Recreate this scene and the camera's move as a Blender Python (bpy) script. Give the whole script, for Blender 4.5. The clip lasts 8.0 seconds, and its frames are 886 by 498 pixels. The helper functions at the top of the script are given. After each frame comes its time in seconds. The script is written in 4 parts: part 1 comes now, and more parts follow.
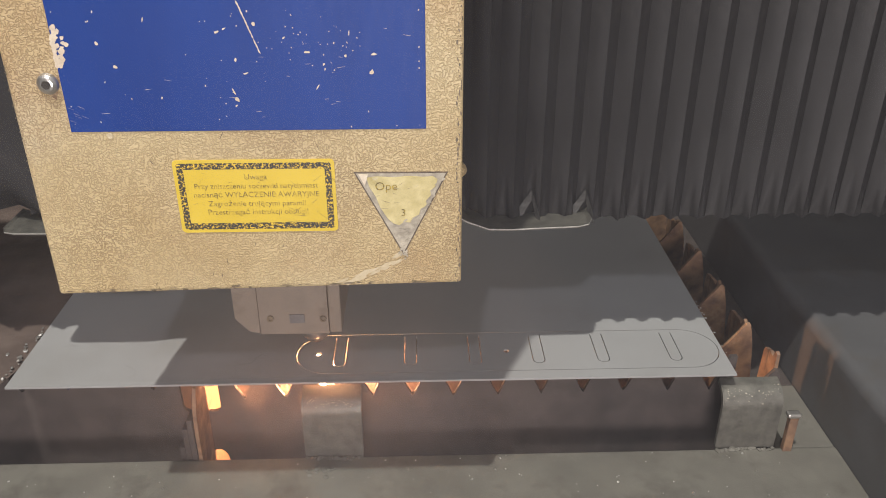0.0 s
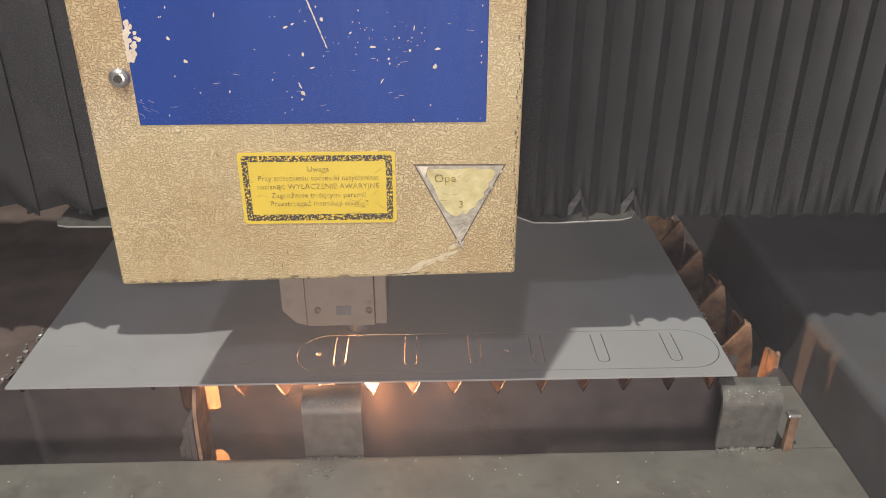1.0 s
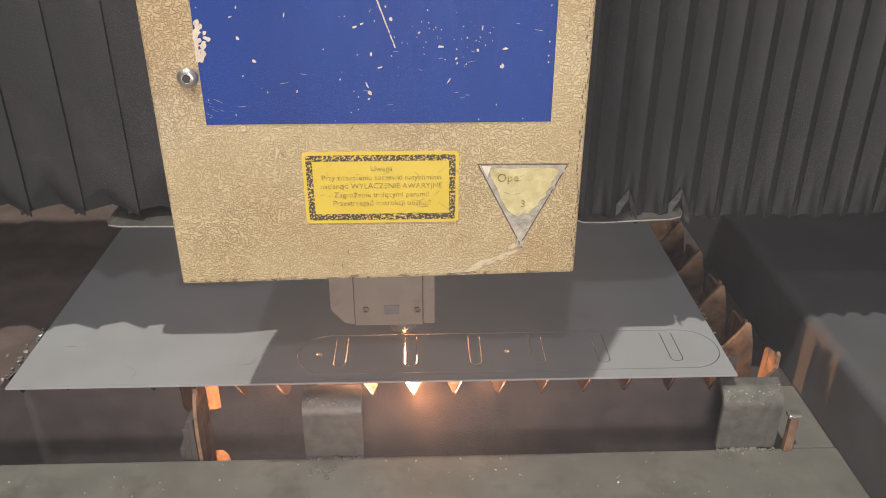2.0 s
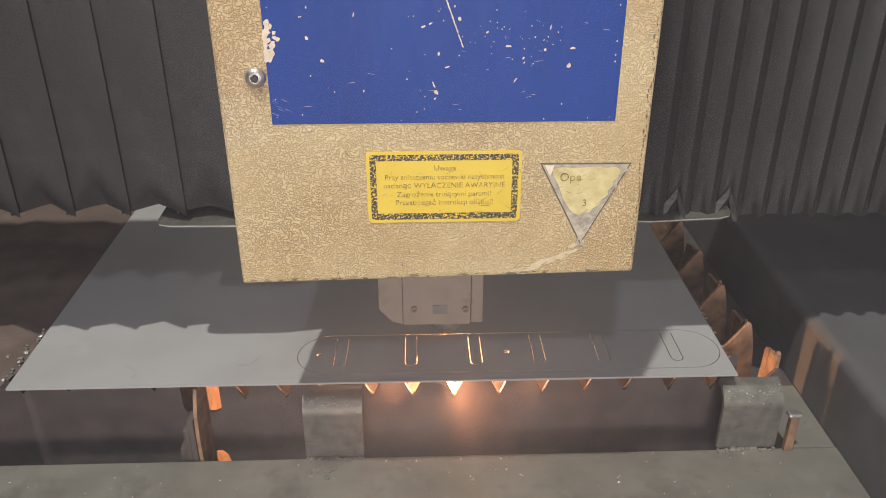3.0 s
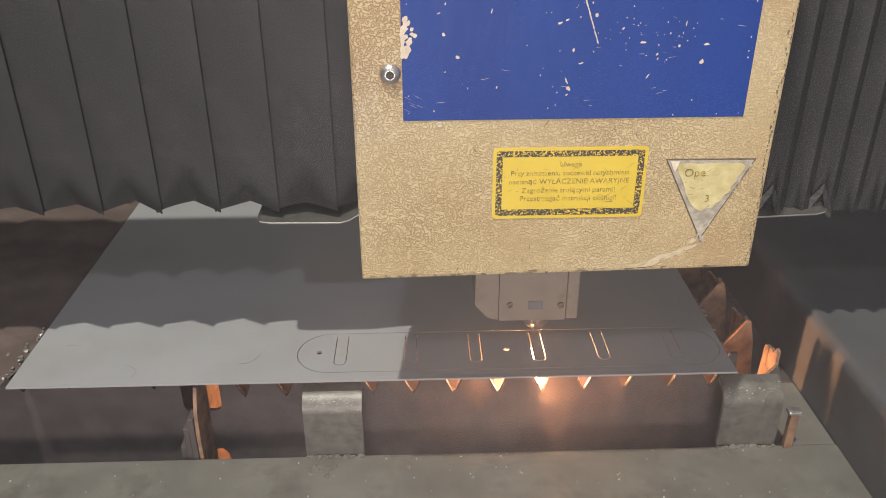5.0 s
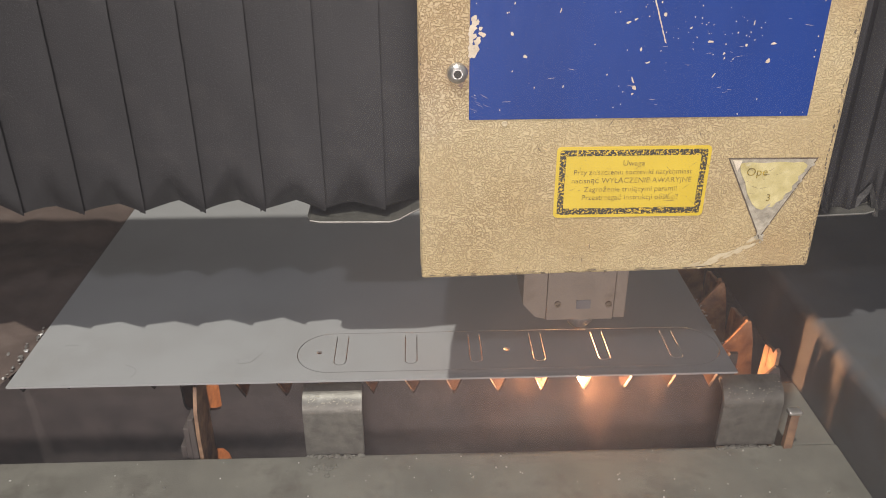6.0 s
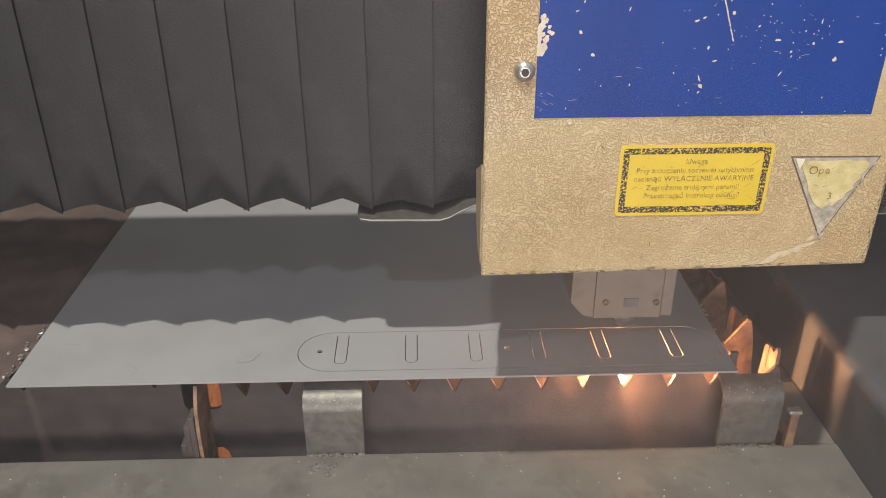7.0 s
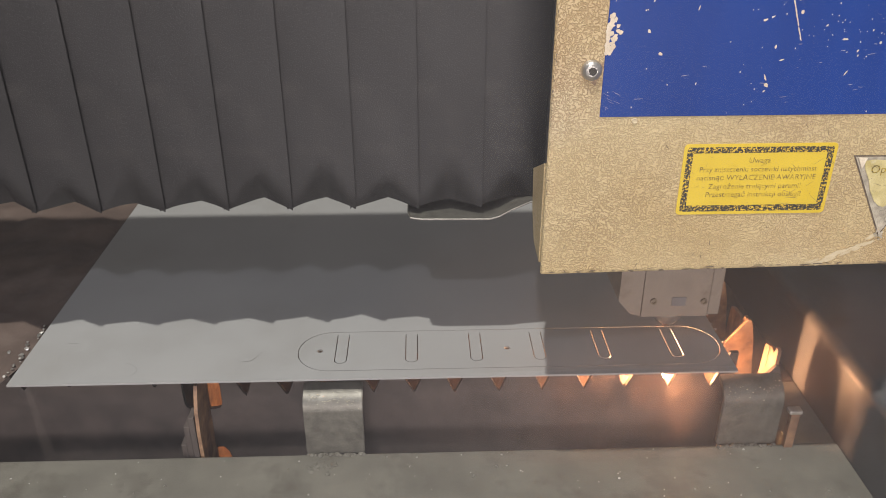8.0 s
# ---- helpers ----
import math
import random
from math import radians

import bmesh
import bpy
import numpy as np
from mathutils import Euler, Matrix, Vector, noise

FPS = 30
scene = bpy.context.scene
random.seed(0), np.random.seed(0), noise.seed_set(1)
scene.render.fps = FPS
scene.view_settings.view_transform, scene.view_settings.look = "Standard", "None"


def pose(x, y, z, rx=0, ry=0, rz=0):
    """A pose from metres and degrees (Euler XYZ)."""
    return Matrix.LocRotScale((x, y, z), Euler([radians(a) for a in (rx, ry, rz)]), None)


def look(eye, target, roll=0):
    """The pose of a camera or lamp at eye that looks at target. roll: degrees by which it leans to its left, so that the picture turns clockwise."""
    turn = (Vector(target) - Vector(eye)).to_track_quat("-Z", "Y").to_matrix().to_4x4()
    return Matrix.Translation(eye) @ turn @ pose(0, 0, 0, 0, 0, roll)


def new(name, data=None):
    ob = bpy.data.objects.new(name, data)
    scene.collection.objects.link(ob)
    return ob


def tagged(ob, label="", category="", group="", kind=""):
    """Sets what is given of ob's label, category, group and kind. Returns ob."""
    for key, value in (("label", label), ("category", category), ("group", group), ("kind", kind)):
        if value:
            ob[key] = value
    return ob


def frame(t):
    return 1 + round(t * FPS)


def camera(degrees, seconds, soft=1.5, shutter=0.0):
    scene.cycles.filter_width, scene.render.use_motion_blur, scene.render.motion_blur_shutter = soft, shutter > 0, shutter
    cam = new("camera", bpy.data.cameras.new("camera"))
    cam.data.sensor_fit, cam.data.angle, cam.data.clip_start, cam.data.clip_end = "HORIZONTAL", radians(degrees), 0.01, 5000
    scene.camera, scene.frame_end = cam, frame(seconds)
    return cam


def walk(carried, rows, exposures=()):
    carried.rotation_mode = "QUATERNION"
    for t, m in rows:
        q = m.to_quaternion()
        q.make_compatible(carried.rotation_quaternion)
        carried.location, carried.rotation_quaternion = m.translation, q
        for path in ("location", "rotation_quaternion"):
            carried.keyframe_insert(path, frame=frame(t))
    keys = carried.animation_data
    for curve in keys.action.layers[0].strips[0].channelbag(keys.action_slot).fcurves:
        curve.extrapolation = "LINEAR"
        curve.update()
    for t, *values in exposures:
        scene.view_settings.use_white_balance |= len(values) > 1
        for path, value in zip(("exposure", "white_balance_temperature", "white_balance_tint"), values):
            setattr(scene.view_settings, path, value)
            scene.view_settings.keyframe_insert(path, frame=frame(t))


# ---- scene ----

# ------------------------------------------------------------ camera
EYE = (0.0, -0.4529, 0.3362)


def hold(down, turn, lean):
    """The camera at its place, tilted down, turned right and leaning right, in degrees."""
    return pose(*EYE, 90 - down, 0, -turn) @ pose(0, 0, 0, 0, 0, -lean)


DOWN, TURN, LEAN = 27.444, 1.738, 0.159
cam = camera(57.18, 8.0, soft=0.95)
walk(cam, [(t, hold(DOWN + a, TURN + b, LEAN + c)) for t, a, b, c in (
    (0.0, -0.008, 0.040, -0.180), (1.5, -0.028, 0.022, -0.165), (3.0, -0.045, 0.0, -0.065), (3.5, 0.0, 0.004, -0.005),
    (4.0, 0.05, 0.018, 0.02), (4.5, 0.10, 0.025, 0.03), (6.0, 0.112, 0.018, 0.006), (6.5, 0.13, -0.002, 0.0),
    (7.0, 0.18, -0.008, -0.012), (7.5, 0.204, -0.024, -0.018), (8.0, 0.207, -0.031, -0.03))])

# ------------------------------------------------------------ light
world = bpy.data.worlds.new("world")
scene.world = world
world.use_nodes = True
world.node_tree.nodes["Background"].inputs[0].default_value = (0.5, 0.5, 0.55, 1)
world.node_tree.nodes["Background"].inputs[1].default_value = 0.02
scene.view_settings.exposure = 0.24


def lamp(name, eye, target, watts, size, colour):
    data = bpy.data.lights.new(name, "AREA")
    data.shape, data.size, data.energy, data.color = "DISK", size, watts, colour
    ob = new(name, data)
    ob.matrix_world = look(eye, target)
    return ob


lamp("machine_lamp_over", (-0.56, -1.24, 4.1), (0, 0.04, 0.1), 142.0, 0.09, (1.0, 0.97, 0.90))
lamp("machine_lamp_front", (-0.22, -1.46, 1.6), (0, 0.04, 0.1), 7.0, 0.07, (0.84, 0.87, 1.0))
# Added fill with no seen source, set low to brighten upright faces.
lamp("front_fill", (0.02, -1.85, 0.13), (0.05, 0, 0.12), 19.5, 0.7, (1.0, 0.905, 0.89))

# ------------------------------------------------------------ materials


def nodes_of(name):
    m = bpy.data.materials.new(name)
    m.use_nodes = True
    return m, m.node_tree.nodes, m.node_tree.links, m.node_tree.nodes["Principled BSDF"]


def noise_node(n, l, scale, detail=4, rough=0.55, coord="Object", stretch=(1, 1, 1)):
    tc = n.new("ShaderNodeTexCoord")
    mp = n.new("ShaderNodeMapping")
    mp.inputs["Scale"].default_value = stretch
    tx = n.new("ShaderNodeTexNoise")
    tx.inputs["Scale"].default_value, tx.inputs["Detail"].default_value = scale, detail
    tx.inputs["Roughness"].default_value = rough
    l.new(tc.outputs[coord], mp.inputs["Vector"])
    l.new(mp.outputs["Vector"], tx.inputs["Vector"])
    return tx


def ramp_node(n, l, src, stops):
    r = n.new("ShaderNodeValToRGB")
    while len(r.color_ramp.elements) < len(stops):
        r.color_ramp.elements.new(0.5)
    for e, (p, c) in zip(r.color_ramp.elements, stops):
        e.position, e.color = p, (*c, 1)
    l.new(src, r.inputs["Fac"])
    return r


def mix_node(n, l, fac, a, b):
    m = n.new("ShaderNodeMix")
    m.data_type = "RGBA"
    for sock, val in ((m.inputs[0], fac), (m.inputs[6], a), (m.inputs[7], b)):
        if isinstance(val, (int, float)):
            sock.default_value = val
        elif isinstance(val, tuple):
            sock.default_value = (*val, 1)
        else:
            l.new(val, sock)
    return m.outputs[2]


def bump_node(n, l, src, bsdf, strength, dist):
    b = n.new("ShaderNodeBump")
    b.inputs["Strength"].default_value, b.inputs["Distance"].default_value = strength, dist
    l.new(src, b.inputs["Height"])
    l.new(b.outputs["Normal"], bsdf.inputs["Normal"])


def worn(name, stops, scale=40, rough=(0.5, 0.7), metal=0.0, fine=400, bump=0.3, dist=0.0004, stain=None, stain_scale=12,
         stretch=(1, 1, 1), coat=0.0):
    """A worn surface: broad mottling, a finer grain, stains and relief."""
    m, n, l, b = nodes_of(name)
    big = noise_node(n, l, scale, 5, 0.6, stretch=stretch)
    col = ramp_node(n, l, big.outputs["Fac"], stops).outputs["Color"]
    if stain:
        st = noise_node(n, l, stain_scale, 6, 0.65)
        fac = ramp_node(n, l, st.outputs["Fac"], ((0.52, (0, 0, 0)), (0.68, (1, 1, 1)))).outputs["Color"]
        col = mix_node(n, l, fac, col, stain)
    l.new(col, b.inputs["Base Color"])
    grain = noise_node(n, l, fine, 3, 0.6, stretch=stretch)
    rr = n.new("ShaderNodeMapRange")
    rr.inputs[3].default_value, rr.inputs[4].default_value = rough
    l.new(grain.outputs["Fac"], rr.inputs[0])
    l.new(rr.outputs[0], b.inputs["Roughness"])
    b.inputs["Metallic"].default_value = metal
    b.inputs["Coat Weight"].default_value = coat
    if bump:
        bump_node(n, l, grain.outputs["Fac"], b, bump, dist)
    return m


def glowing(name, colour, strength):
    m, n, l, b = nodes_of(name)
    b.inputs["Base Color"].default_value = (0.02, 0.01, 0.01, 1)
    b.inputs["Emission Color"].default_value = (*colour, 1)
    b.inputs["Emission Strength"].default_value = strength
    return m


def cover_paint():
    """Beige wrinkle enamel, yellowed and smoke-stained; darker brown along the wrinkles, rubbed paler in places."""
    m, n, l, b = nodes_of("beige_enamel")
    big = noise_node(n, l, 9, 5, 0.6)
    col = ramp_node(n, l, big.outputs["Fac"], ((0.3, (0.52, 0.385, 0.19)), (0.55, (0.60, 0.475, 0.265)), (0.75, (0.66, 0.56, 0.38)))).outputs["Color"]
    # brown smoke stain in broad drifts
    rusty = noise_node(n, l, 8, 5, 0.6)
    rf = ramp_node(n, l, rusty.outputs["Fac"], ((0.46, (0, 0, 0)), (0.68, (0.6, 0.6, 0.6)))).outputs["Color"]
    col = mix_node(n, l, rf, col, (0.40, 0.235, 0.10))
    # wrinkles
    worm = noise_node(n, l, 640, 1.2, 0.5)
    groove = ramp_node(n, l, worm.outputs["Fac"], ((0.39, (0, 0, 0)), (0.487, (1, 1, 1)), (0.513, (1, 1, 1)), (0.61, (0, 0, 0)))).outputs["Color"]
    patch = noise_node(n, l, 13, 4, 0.6)
    pf = ramp_node(n, l, patch.outputs["Fac"], ((0.36, (0.12, 0.12, 0.12)), (0.66, (0.55, 0.55, 0.55)))).outputs["Color"]
    mul = n.new("ShaderNodeMixRGB")
    mul.blend_type, mul.inputs[0].default_value = "MULTIPLY", 1.0
    l.new(groove, mul.inputs[1])
    l.new(pf, mul.inputs[2])
    col = mix_node(n, l, mul.outputs[0], col, (0.19, 0.105, 0.045))
    # dry scratches and dark specks
    scr = noise_node(n, l, 30, 6, 0.7, stretch=(6, 1, 1.0))
    sf = ramp_node(n, l, scr.outputs["Fac"], ((0.66, (0, 0, 0)), (0.72, (0.6, 0.6, 0.6)))).outputs["Color"]
    col = mix_node(n, l, sf, col, (0.20, 0.14, 0.08))
    l.new(col, b.inputs["Base Color"])
    b.inputs["Roughness"].default_value = 0.46
    bump_node(n, l, groove, b, 0.8, 0.0006)
    b.inputs["Normal"].links[0].from_node.invert = True
    return m


def speckled(name, base, ink, scale, low, high, rough=0.5):
    """Print worn through to what lies beneath it."""
    m, n, l, b = nodes_of(name)
    a = noise_node(n, l, scale, 5, 0.7)
    f = ramp_node(n, l, a.outputs["Fac"], ((low, (0, 0, 0)), (high, (1, 1, 1)))).outputs["Color"]
    l.new(mix_node(n, l, f, ink, base), b.inputs["Base Color"])
    b.inputs["Roughness"].default_value = rough
    return m


ENAMEL = cover_paint()
BLUE = worn("blue_paint", ((0.3, (0.003, 0.030, 0.185)), (0.7, (0.006, 0.043, 0.24))), 14, (0.42, 0.55), fine=300, bump=0.08, stretch=(1, 1, 0.2))
BLUE.node_tree.nodes["Principled BSDF"].inputs["Specular IOR Level"].default_value = 0.25
CHIP = worn("bared_beige_primer", ((0.3, (0.55, 0.45, 0.33)), (0.7, (0.75, 0.66, 0.52))), 200, (0.5, 0.7))
YELLOW = worn("yellow_vinyl", ((0.3, (0.60, 0.42, 0.025)), (0.7, (0.70, 0.51, 0.045))), 30, (0.35, 0.5), fine=300, bump=0.1)
INK = speckled("worn_black_ink", (0.75, 0.5, 0.03), (0.03, 0.027, 0.02), 900, 0.52, 0.58)
TEXT_INK = speckled("worn_letter_ink", (0.52, 0.37, 0.035), (0.15, 0.11, 0.03), 420, 0.44, 0.60)
PALE = worn("pale_yellowed_label", ((0.3, (0.44, 0.36, 0.14)), (0.7, (0.66, 0.57, 0.29))), 110, (0.4, 0.6), fine=300, bump=0.2, stain=(0.62, 0.58, 0.48), stain_scale=45)
PEELED = worn("torn_silver_backing", ((0.3, (0.24, 0.21, 0.16)), (0.7, (0.56, 0.50, 0.39))), 150, (0.4, 0.6), metal=0.0, bump=0.5)
CLOTH = worn("black_coated_cloth", ((0.3, (0.0125, 0.0115, 0.0120)), (0.7, (0.022, 0.0205, 0.0212))), 22, (0.46, 0.68), fine=900, bump=0.35, dist=0.0004, stain=(0.036, 0.032, 0.031), stain_scale=16)
# Paler copy of the cloth; the light caught by folds is painted in.
LIT_CLOTH = worn("lit_grey_cloth", ((0.3, (0.020, 0.0195, 0.0195)), (0.7, (0.11, 0.106, 0.10))), 210, (0.4, 0.6), fine=900, bump=0.3)
SHEET = worn("dull_grey_steel", ((0.3, (0.315, 0.313, 0.308)), (0.7, (0.345, 0.343, 0.338))), 14, (0.45, 0.6), metal=0.15, fine=500, bump=0.05, stain=(0.30, 0.295, 0.285), stain_scale=9)
RUST = worn("rusted_slag_steel", ((0.3, (0.055, 0.034, 0.026)), (0.55, (0.105, 0.064, 0.048)), (0.75, (0.16, 0.10, 0.075))), 60, (0.6, 0.85), fine=350, bump=0.6, dist=0.0008)
SCALE = worn("coppery_scaled_steel", ((0.3, (0.12, 0.07, 0.052)), (0.55, (0.28, 0.165, 0.095)), (0.75, (0.44, 0.275, 0.165))), 70, (0.5, 0.7), fine=350, bump=0.5, dist=0.0006, metal=0.2)
CRUST = worn("brown_slag_dust", ((0.3, (0.075, 0.052, 0.042)), (0.55, (0.100, 0.070, 0.057)), (0.75, (0.125, 0.092, 0.076))), 45, (0.7, 0.9), fine=280, bump=0.5, dist=0.0008)
DARK = worn("sooty_shaded_steel", ((0.3, (0.046, 0.037, 0.034)), (0.7, (0.092, 0.073, 0.065))), 35, (0.5, 0.75), fine=300, bump=0.3, metal=0.1)
LEDGE = worn("dusty_grey_steel", ((0.3, (0.105, 0.098, 0.082)), (0.7, (0.165, 0.155, 0.13))), 18, (0.6, 0.8), fine=600, bump=0.35, dist=0.0005, stain=(0.092, 0.083, 0.068), stain_scale=28)
STEEL = worn("scuffed_tab_steel", ((0.3, (0.12, 0.115, 0.10)), (0.7, (0.19, 0.18, 0.155))), 130, (0.34, 0.62), metal=0.55, fine=260, bump=0.6, dist=0.0006, stain=(0.105, 0.10, 0.086), stain_scale=70)
BOLT = worn("zinc_bolt", ((0.3, (0.45, 0.43, 0.40)), (0.7, (0.65, 0.62, 0.58))), 90, (0.25, 0.4), metal=0.9)
GREY = worn("warm_grey_housing", ((0.3, (0.22, 0.18, 0.145)), (0.7, (0.30, 0.25, 0.20))), 40, (0.45, 0.6), fine=400, bump=0.1, stain=(0.19, 0.145, 0.11), stain_scale=40)
GRIME = worn("brown_label_grime", ((0.3, (0.07, 0.05, 0.035)), (0.7, (0.16, 0.12, 0.08))), 260, (0.5, 0.7))
SEAM = worn("dark_seam", ((0.3, (0.03, 0.025, 0.02)), (0.7, (0.05, 0.04, 0.03))), 60)
COPPER = worn("copper_nozzle", ((0.3, (0.55, 0.36, 0.26)), (0.7, (0.72, 0.52, 0.40))), 60, (0.25, 0.4), metal=0.9)
BODY = worn("dark_machine_paint", ((0.3, (0.055, 0.055, 0.058)), (0.7, (0.085, 0.085, 0.088))), 12, (0.42, 0.6), fine=400, bump=0.1, stain=(0.09, 0.085, 0.08), stain_scale=14)
WALLPAINT = worn("smoke_grey_wall_paint", ((0.3, (0.066, 0.066, 0.068)), (0.7, (0.094, 0.093, 0.095))), 12, (0.40, 0.58), fine=400, bump=0.1, stain=(0.075, 0.068, 0.062), stain_scale=18)
HALL = worn("grey_hall_paint", ((0.3, (0.27, 0.27, 0.28)), (0.7, (0.34, 0.34, 0.35))), 3, (0.6, 0.8))
PANE = worn("smoky_window", ((0.3, (0.14, 0.135, 0.14)), (0.7, (0.19, 0.185, 0.19))), 60, (0.45, 0.55), bump=0.0)
scuff_mat = worn("rubbed_pale_enamel", ((0.3, (0.50, 0.40, 0.24)), (0.7, (0.60, 0.505, 0.34))), 200, (0.5, 0.7))
speck = worn("bared_dark_metal", ((0.3, (0.10, 0.075, 0.05)), (0.7, (0.22, 0.17, 0.11))), 300, (0.5, 0.7))
stain_mat = speckled("screw_grime", (0.56, 0.43, 0.25), (0.20, 0.12, 0.065), 260, 0.46, 0.66)
MELT = glowing("white_hot_melt", (1.0, 0.51, 0.25), 520.0)

# Glow of an added ball that imitates the melt's overexposed glare.
GLARE = glowing("white_glare", (1.0, 0.43, 0.15), 135.0)


def smoke(name, colour, density, half, swirl):
    """Veil put in for haze and glare: it lets most light through and scatters the rest; densest at its heart."""
    m, n, l, b = nodes_of(name)
    tc = n.new("ShaderNodeTexCoord")
    mp = n.new("ShaderNodeMapping")
    mp.inputs["Scale"].default_value = (1 / half[0], 0.0, 1 / half[2])
    dist = n.new("ShaderNodeVectorMath")
    dist.operation = "LENGTH"
    l.new(tc.outputs["Object"], mp.inputs["Vector"])
    l.new(mp.outputs["Vector"], dist.inputs[0])
    fall = ramp_node(n, l, dist.outputs["Value"], ((0.0, (1, 1, 1)), (0.25, (0.62, 0.62, 0.62)), (0.55, (0.22, 0.22, 0.22)), (1.0, (0, 0, 0)))).outputs["Color"]
    curl = noise_node(n, l, swirl, 3, 0.5)
    thick = n.new("ShaderNodeMapRange")
    thick.inputs[1].default_value, thick.inputs[2].default_value = 0.3, 0.7
    thick.inputs[3].default_value, thick.inputs[4].default_value = density * 0.6, density * 1.4
    l.new(curl.outputs["Fac"], thick.inputs[0])
    mul = n.new("ShaderNodeMath")
    mul.operation = "MULTIPLY"
    l.new(fall, mul.inputs[0])
    l.new(thick.outputs[0], mul.inputs[1])
    soft = n.new("ShaderNodeBsdfDiffuse")
    back = n.new("ShaderNodeBsdfTranslucent")
    clear = n.new("ShaderNodeBsdfTransparent")
    soft.inputs[0].default_value = back.inputs[0].default_value = (*colour, 1)
    both, out = n.new("ShaderNodeMixShader"), n.new("ShaderNodeMixShader")
    l.new(soft.outputs[0], both.inputs[1])
    l.new(back.outputs[0], both.inputs[2])
    l.new(mul.outputs[0], out.inputs[0])
    l.new(clear.outputs[0], out.inputs[1])
    l.new(both.outputs[0], out.inputs[2])
    l.new(out.outputs[0], n["Material Output"].inputs["Surface"])
    return m


# Warm scattering puff, added to imitate the halo of glare at the cut.
GLARE_PUFF_MAT = smoke("warm_glare", (0.86, 0.62, 0.50), 0.14, (0.21, 0.014, 0.17), 25)
# Pale veil added between camera and head; it lifts the darks like haze.
HAZE_MAT = smoke("grey_veil", (0.70, 0.69, 0.72), 0.034, (0.75, 0.03, 0.50), 6)

# ------------------------------------------------------------ builders


def part(name, bm, material, parent=None, label="", smooth=False):
    me = bpy.data.meshes.new(name)
    bm.to_mesh(me)
    bm.free()
    me.materials.append(material)
    if smooth:
        for p in me.polygons:
            p.use_smooth = True
        me.set_sharp_from_angle(angle=radians(38))
    ob = new(name, me)
    ob.parent = parent
    if label:
        tagged(ob, label)
    return ob


def empty(name, m=None):
    ob = new(name)
    ob.empty_display_size = 0.02
    if m:
        ob.matrix_basis = m
    return ob


def box(x0, x1, y0, y1, z0, z1, bevel=0.0, seg=2, bm=None):
    bm = bm or bmesh.new()
    made = bmesh.ops.create_cube(bm, size=1)["verts"]
    for v in made:
        v.co = ((x0 + x1) / 2 + v.co.x * (x1 - x0), (y0 + y1) / 2 + v.co.y * (y1 - y0), (z0 + z1) / 2 + v.co.z * (z1 - z0))
    if bevel:
        es = list({e for v in made for e in v.link_edges})
        bmesh.ops.bevel(bm, geom=es, offset=bevel, segments=seg, affect="EDGES", profile=0.6)
    return bm


def prism(outline, axis, a, b, bm=None):
    """A closed outline of 2D points, given thickness along one axis from a to b."""
    bm = bm or bmesh.new()
    put = {"x": lambda p, d: (d, p[0], p[1]), "y": lambda p, d: (p[0], d, p[1]), "z": lambda p, d: (p[0], p[1], d)}[axis]
    lo = [bm.verts.new(put(p, a)) for p in outline]
    hi = [bm.verts.new(put(p, b)) for p in outline]
    k = len(outline)
    bm.faces.new(lo)
    bm.faces.new(list(reversed(hi)))
    for i in range(k):
        bm.faces.new((lo[i], hi[i], hi[(i + 1) % k], lo[(i + 1) % k]))
    bmesh.ops.recalc_face_normals(bm, faces=bm.faces)
    return bm


def lathe(profile, seg=24, axis="z", at=(0, 0, 0)):
    """Rings of (radius, height) turned about an axis."""
    bm = bmesh.new()
    rings = []
    for r, h in profile:
        ring = []
        for i in range(seg):
            a = 2 * math.pi * i / seg
            p = (r * math.cos(a), r * math.sin(a), h)
            if axis == "y":
                p = (p[0], -p[2], p[1])
            ring.append(bm.verts.new((p[0] + at[0], p[1] + at[1], p[2] + at[2])))
        rings.append(ring)
    for a, b in zip(rings, rings[1:]):
        for i in range(seg):
            bm.faces.new((a[i], a[(i + 1) % seg], b[(i + 1) % seg], b[i]))
    bm.faces.new(list(reversed(rings[0])))
    bm.faces.new(rings[-1])
    bmesh.ops.recalc_face_normals(bm, faces=bm.faces)
    return bm


def blob(bm, x, y, z, r, rng, flat=0.6):
    """A rough lump of slag."""
    m = Matrix.Translation((x, y, z)) @ Matrix.Rotation(rng.uniform(0, 6), 4, "Z") @ Matrix.Diagonal((r * rng.uniform(0.7, 1.5), r, r * flat, 1))
    for v in bmesh.ops.create_icosphere(bm, subdivisions=1, radius=1, matrix=m)["verts"]:
        v.co += Vector((rng.uniform(-1, 1), rng.uniform(-1, 1), rng.uniform(-1, 1))) * r * 0.25


